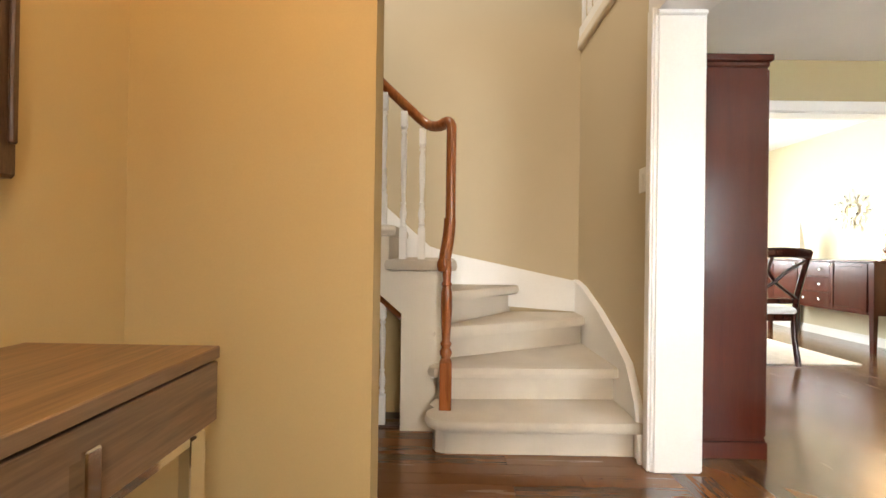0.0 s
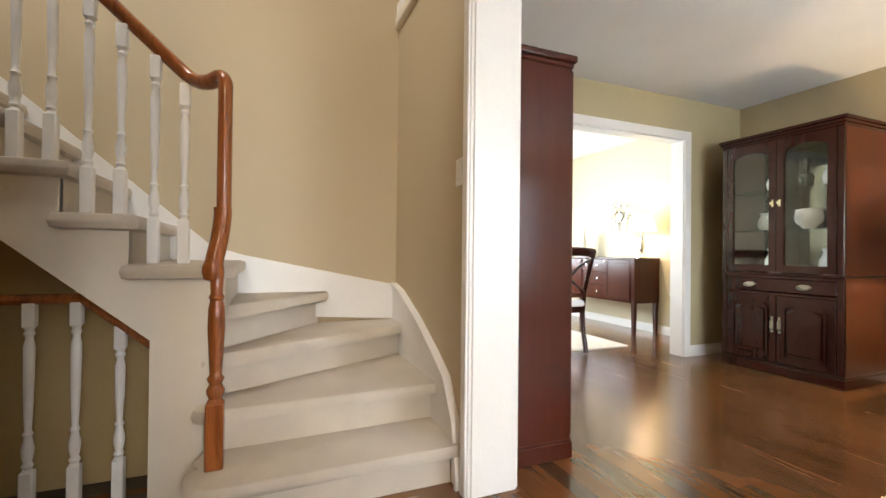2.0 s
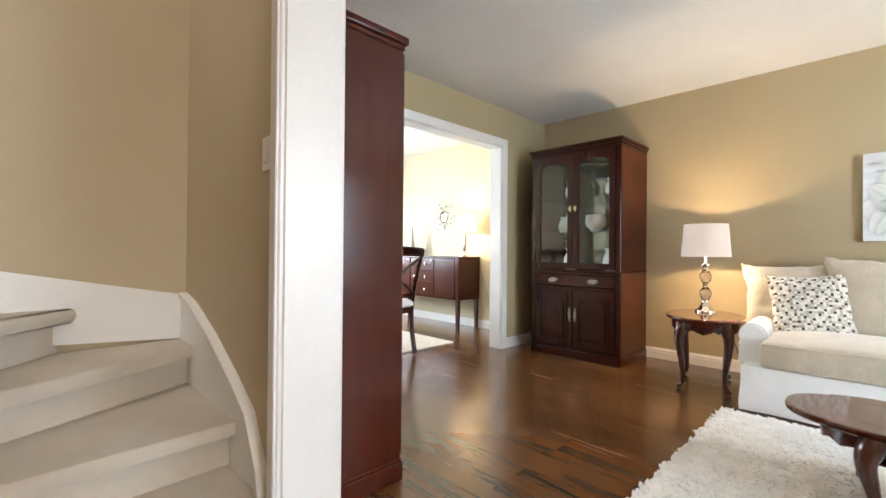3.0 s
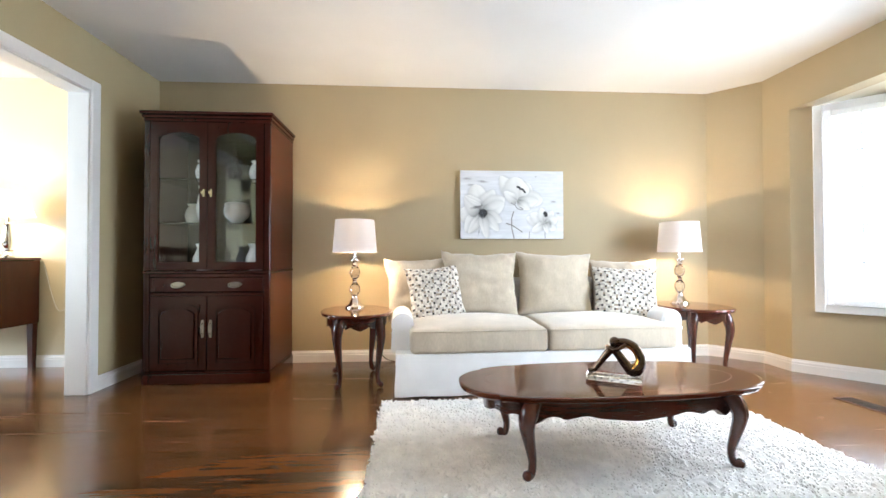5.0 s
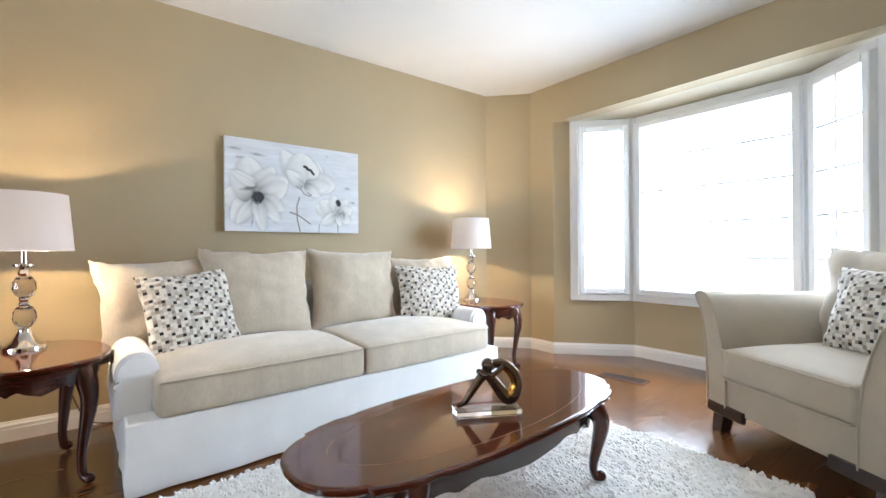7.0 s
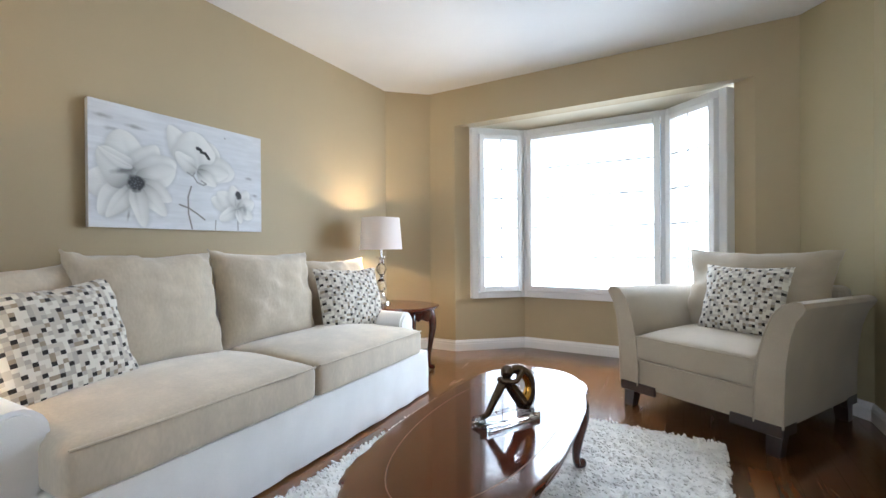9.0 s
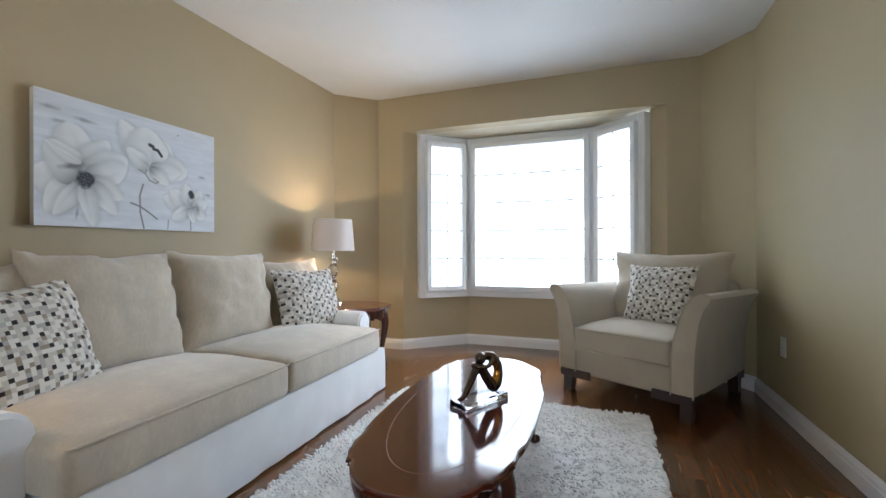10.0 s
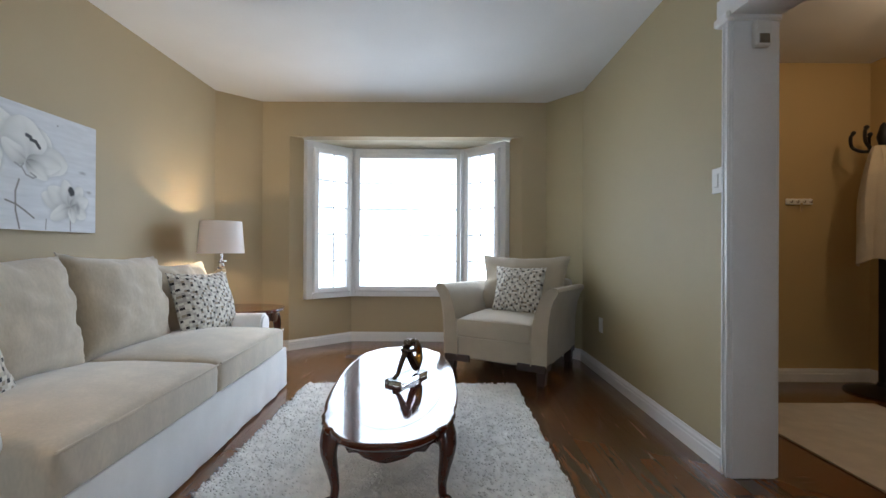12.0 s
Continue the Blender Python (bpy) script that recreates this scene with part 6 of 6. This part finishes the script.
part("curtain_rod", sweep([(1.3, 6.85, 2.30), (3.95, 6.85, 2.30)], 0.012, 8), BRASS, t, smooth=True)


# ---- cords ----
def cord(label, pts, mat):
    ob = part("power_cord", sweep(bend(pts, 6), 0.0035, 6), mat, None, smooth=True)
    tagged(ob, label, "cord")


cord("white cord hanging behind the buffet", [(4.79, 4.62, 0.86), (4.796, 4.56, 0.60), (4.793, 4.50, 0.47), (4.797, 4.40, 0.50), (4.797, 4.30, 0.36), (4.797, 4.26, 0.30)], PLASTIC)
cord("dark lamp cord along the baseboard", [(4.70, 1.93, 0.50), (4.775, 1.88, 0.30), (4.78, 1.80, 0.06), (4.765, 1.70, 0.006), (4.76, 1.55, 0.005)], ESPRESSO)


# ---- floor strips ----
def floor_boards():
    """Oak strips: along y in the living and dining rooms, along x in the foyer."""
    fl = thing("floor", "stained oak strip floor with a satin varnish", "floor", kind="structure")
    rnd = random.Random(4)
    meshes = {}
    W = 0.083

    def unit(L):
        if L not in meshes:
            bm = box(-W / 2 + 0.0005, -L / 2 + 0.0006, -0.02, W / 2 - 0.0005, L / 2 - 0.0006, 0, 0.0)
            me = bpy.data.meshes.new("plank")
            bm.to_mesh(me)
            bm.free()
            me.materials.append(FLOORWOOD)
            meshes[L] = me
        return meshes[L]

    def lay(a0, a1, b0, b1, along_y):
        """Strips side by side from a0 to a1, running from b0 to b1."""
        a = a0
        while a < a1 - 1e-6:
            b = b0
            first = rnd.choice((0.3, 0.45, 0.6, 0.75))
            while b < b1 - 1e-6:
                L = first if b == b0 else rnd.choice((0.6, 0.75, 0.9, 1.05, 1.2))
                L = min(L, round(b1 - b, 3))
                ob = new("plank", unit(round(L, 3)))
                ob.parent = fl
                ob.matrix_basis = pose(a + W / 2, b + L / 2, 0) if along_y else pose(b + L / 2, a + W / 2, 0, 0, 0, 90)
                b += L
            a += W
    lay(1.20, 4.94, -2.05, 6.95, True)
    lay(-0.70, 2.83, -0.70, 1.20, False)
    lay(1.65, 2.80, -2.5, -0.70, False)


floor_boards()
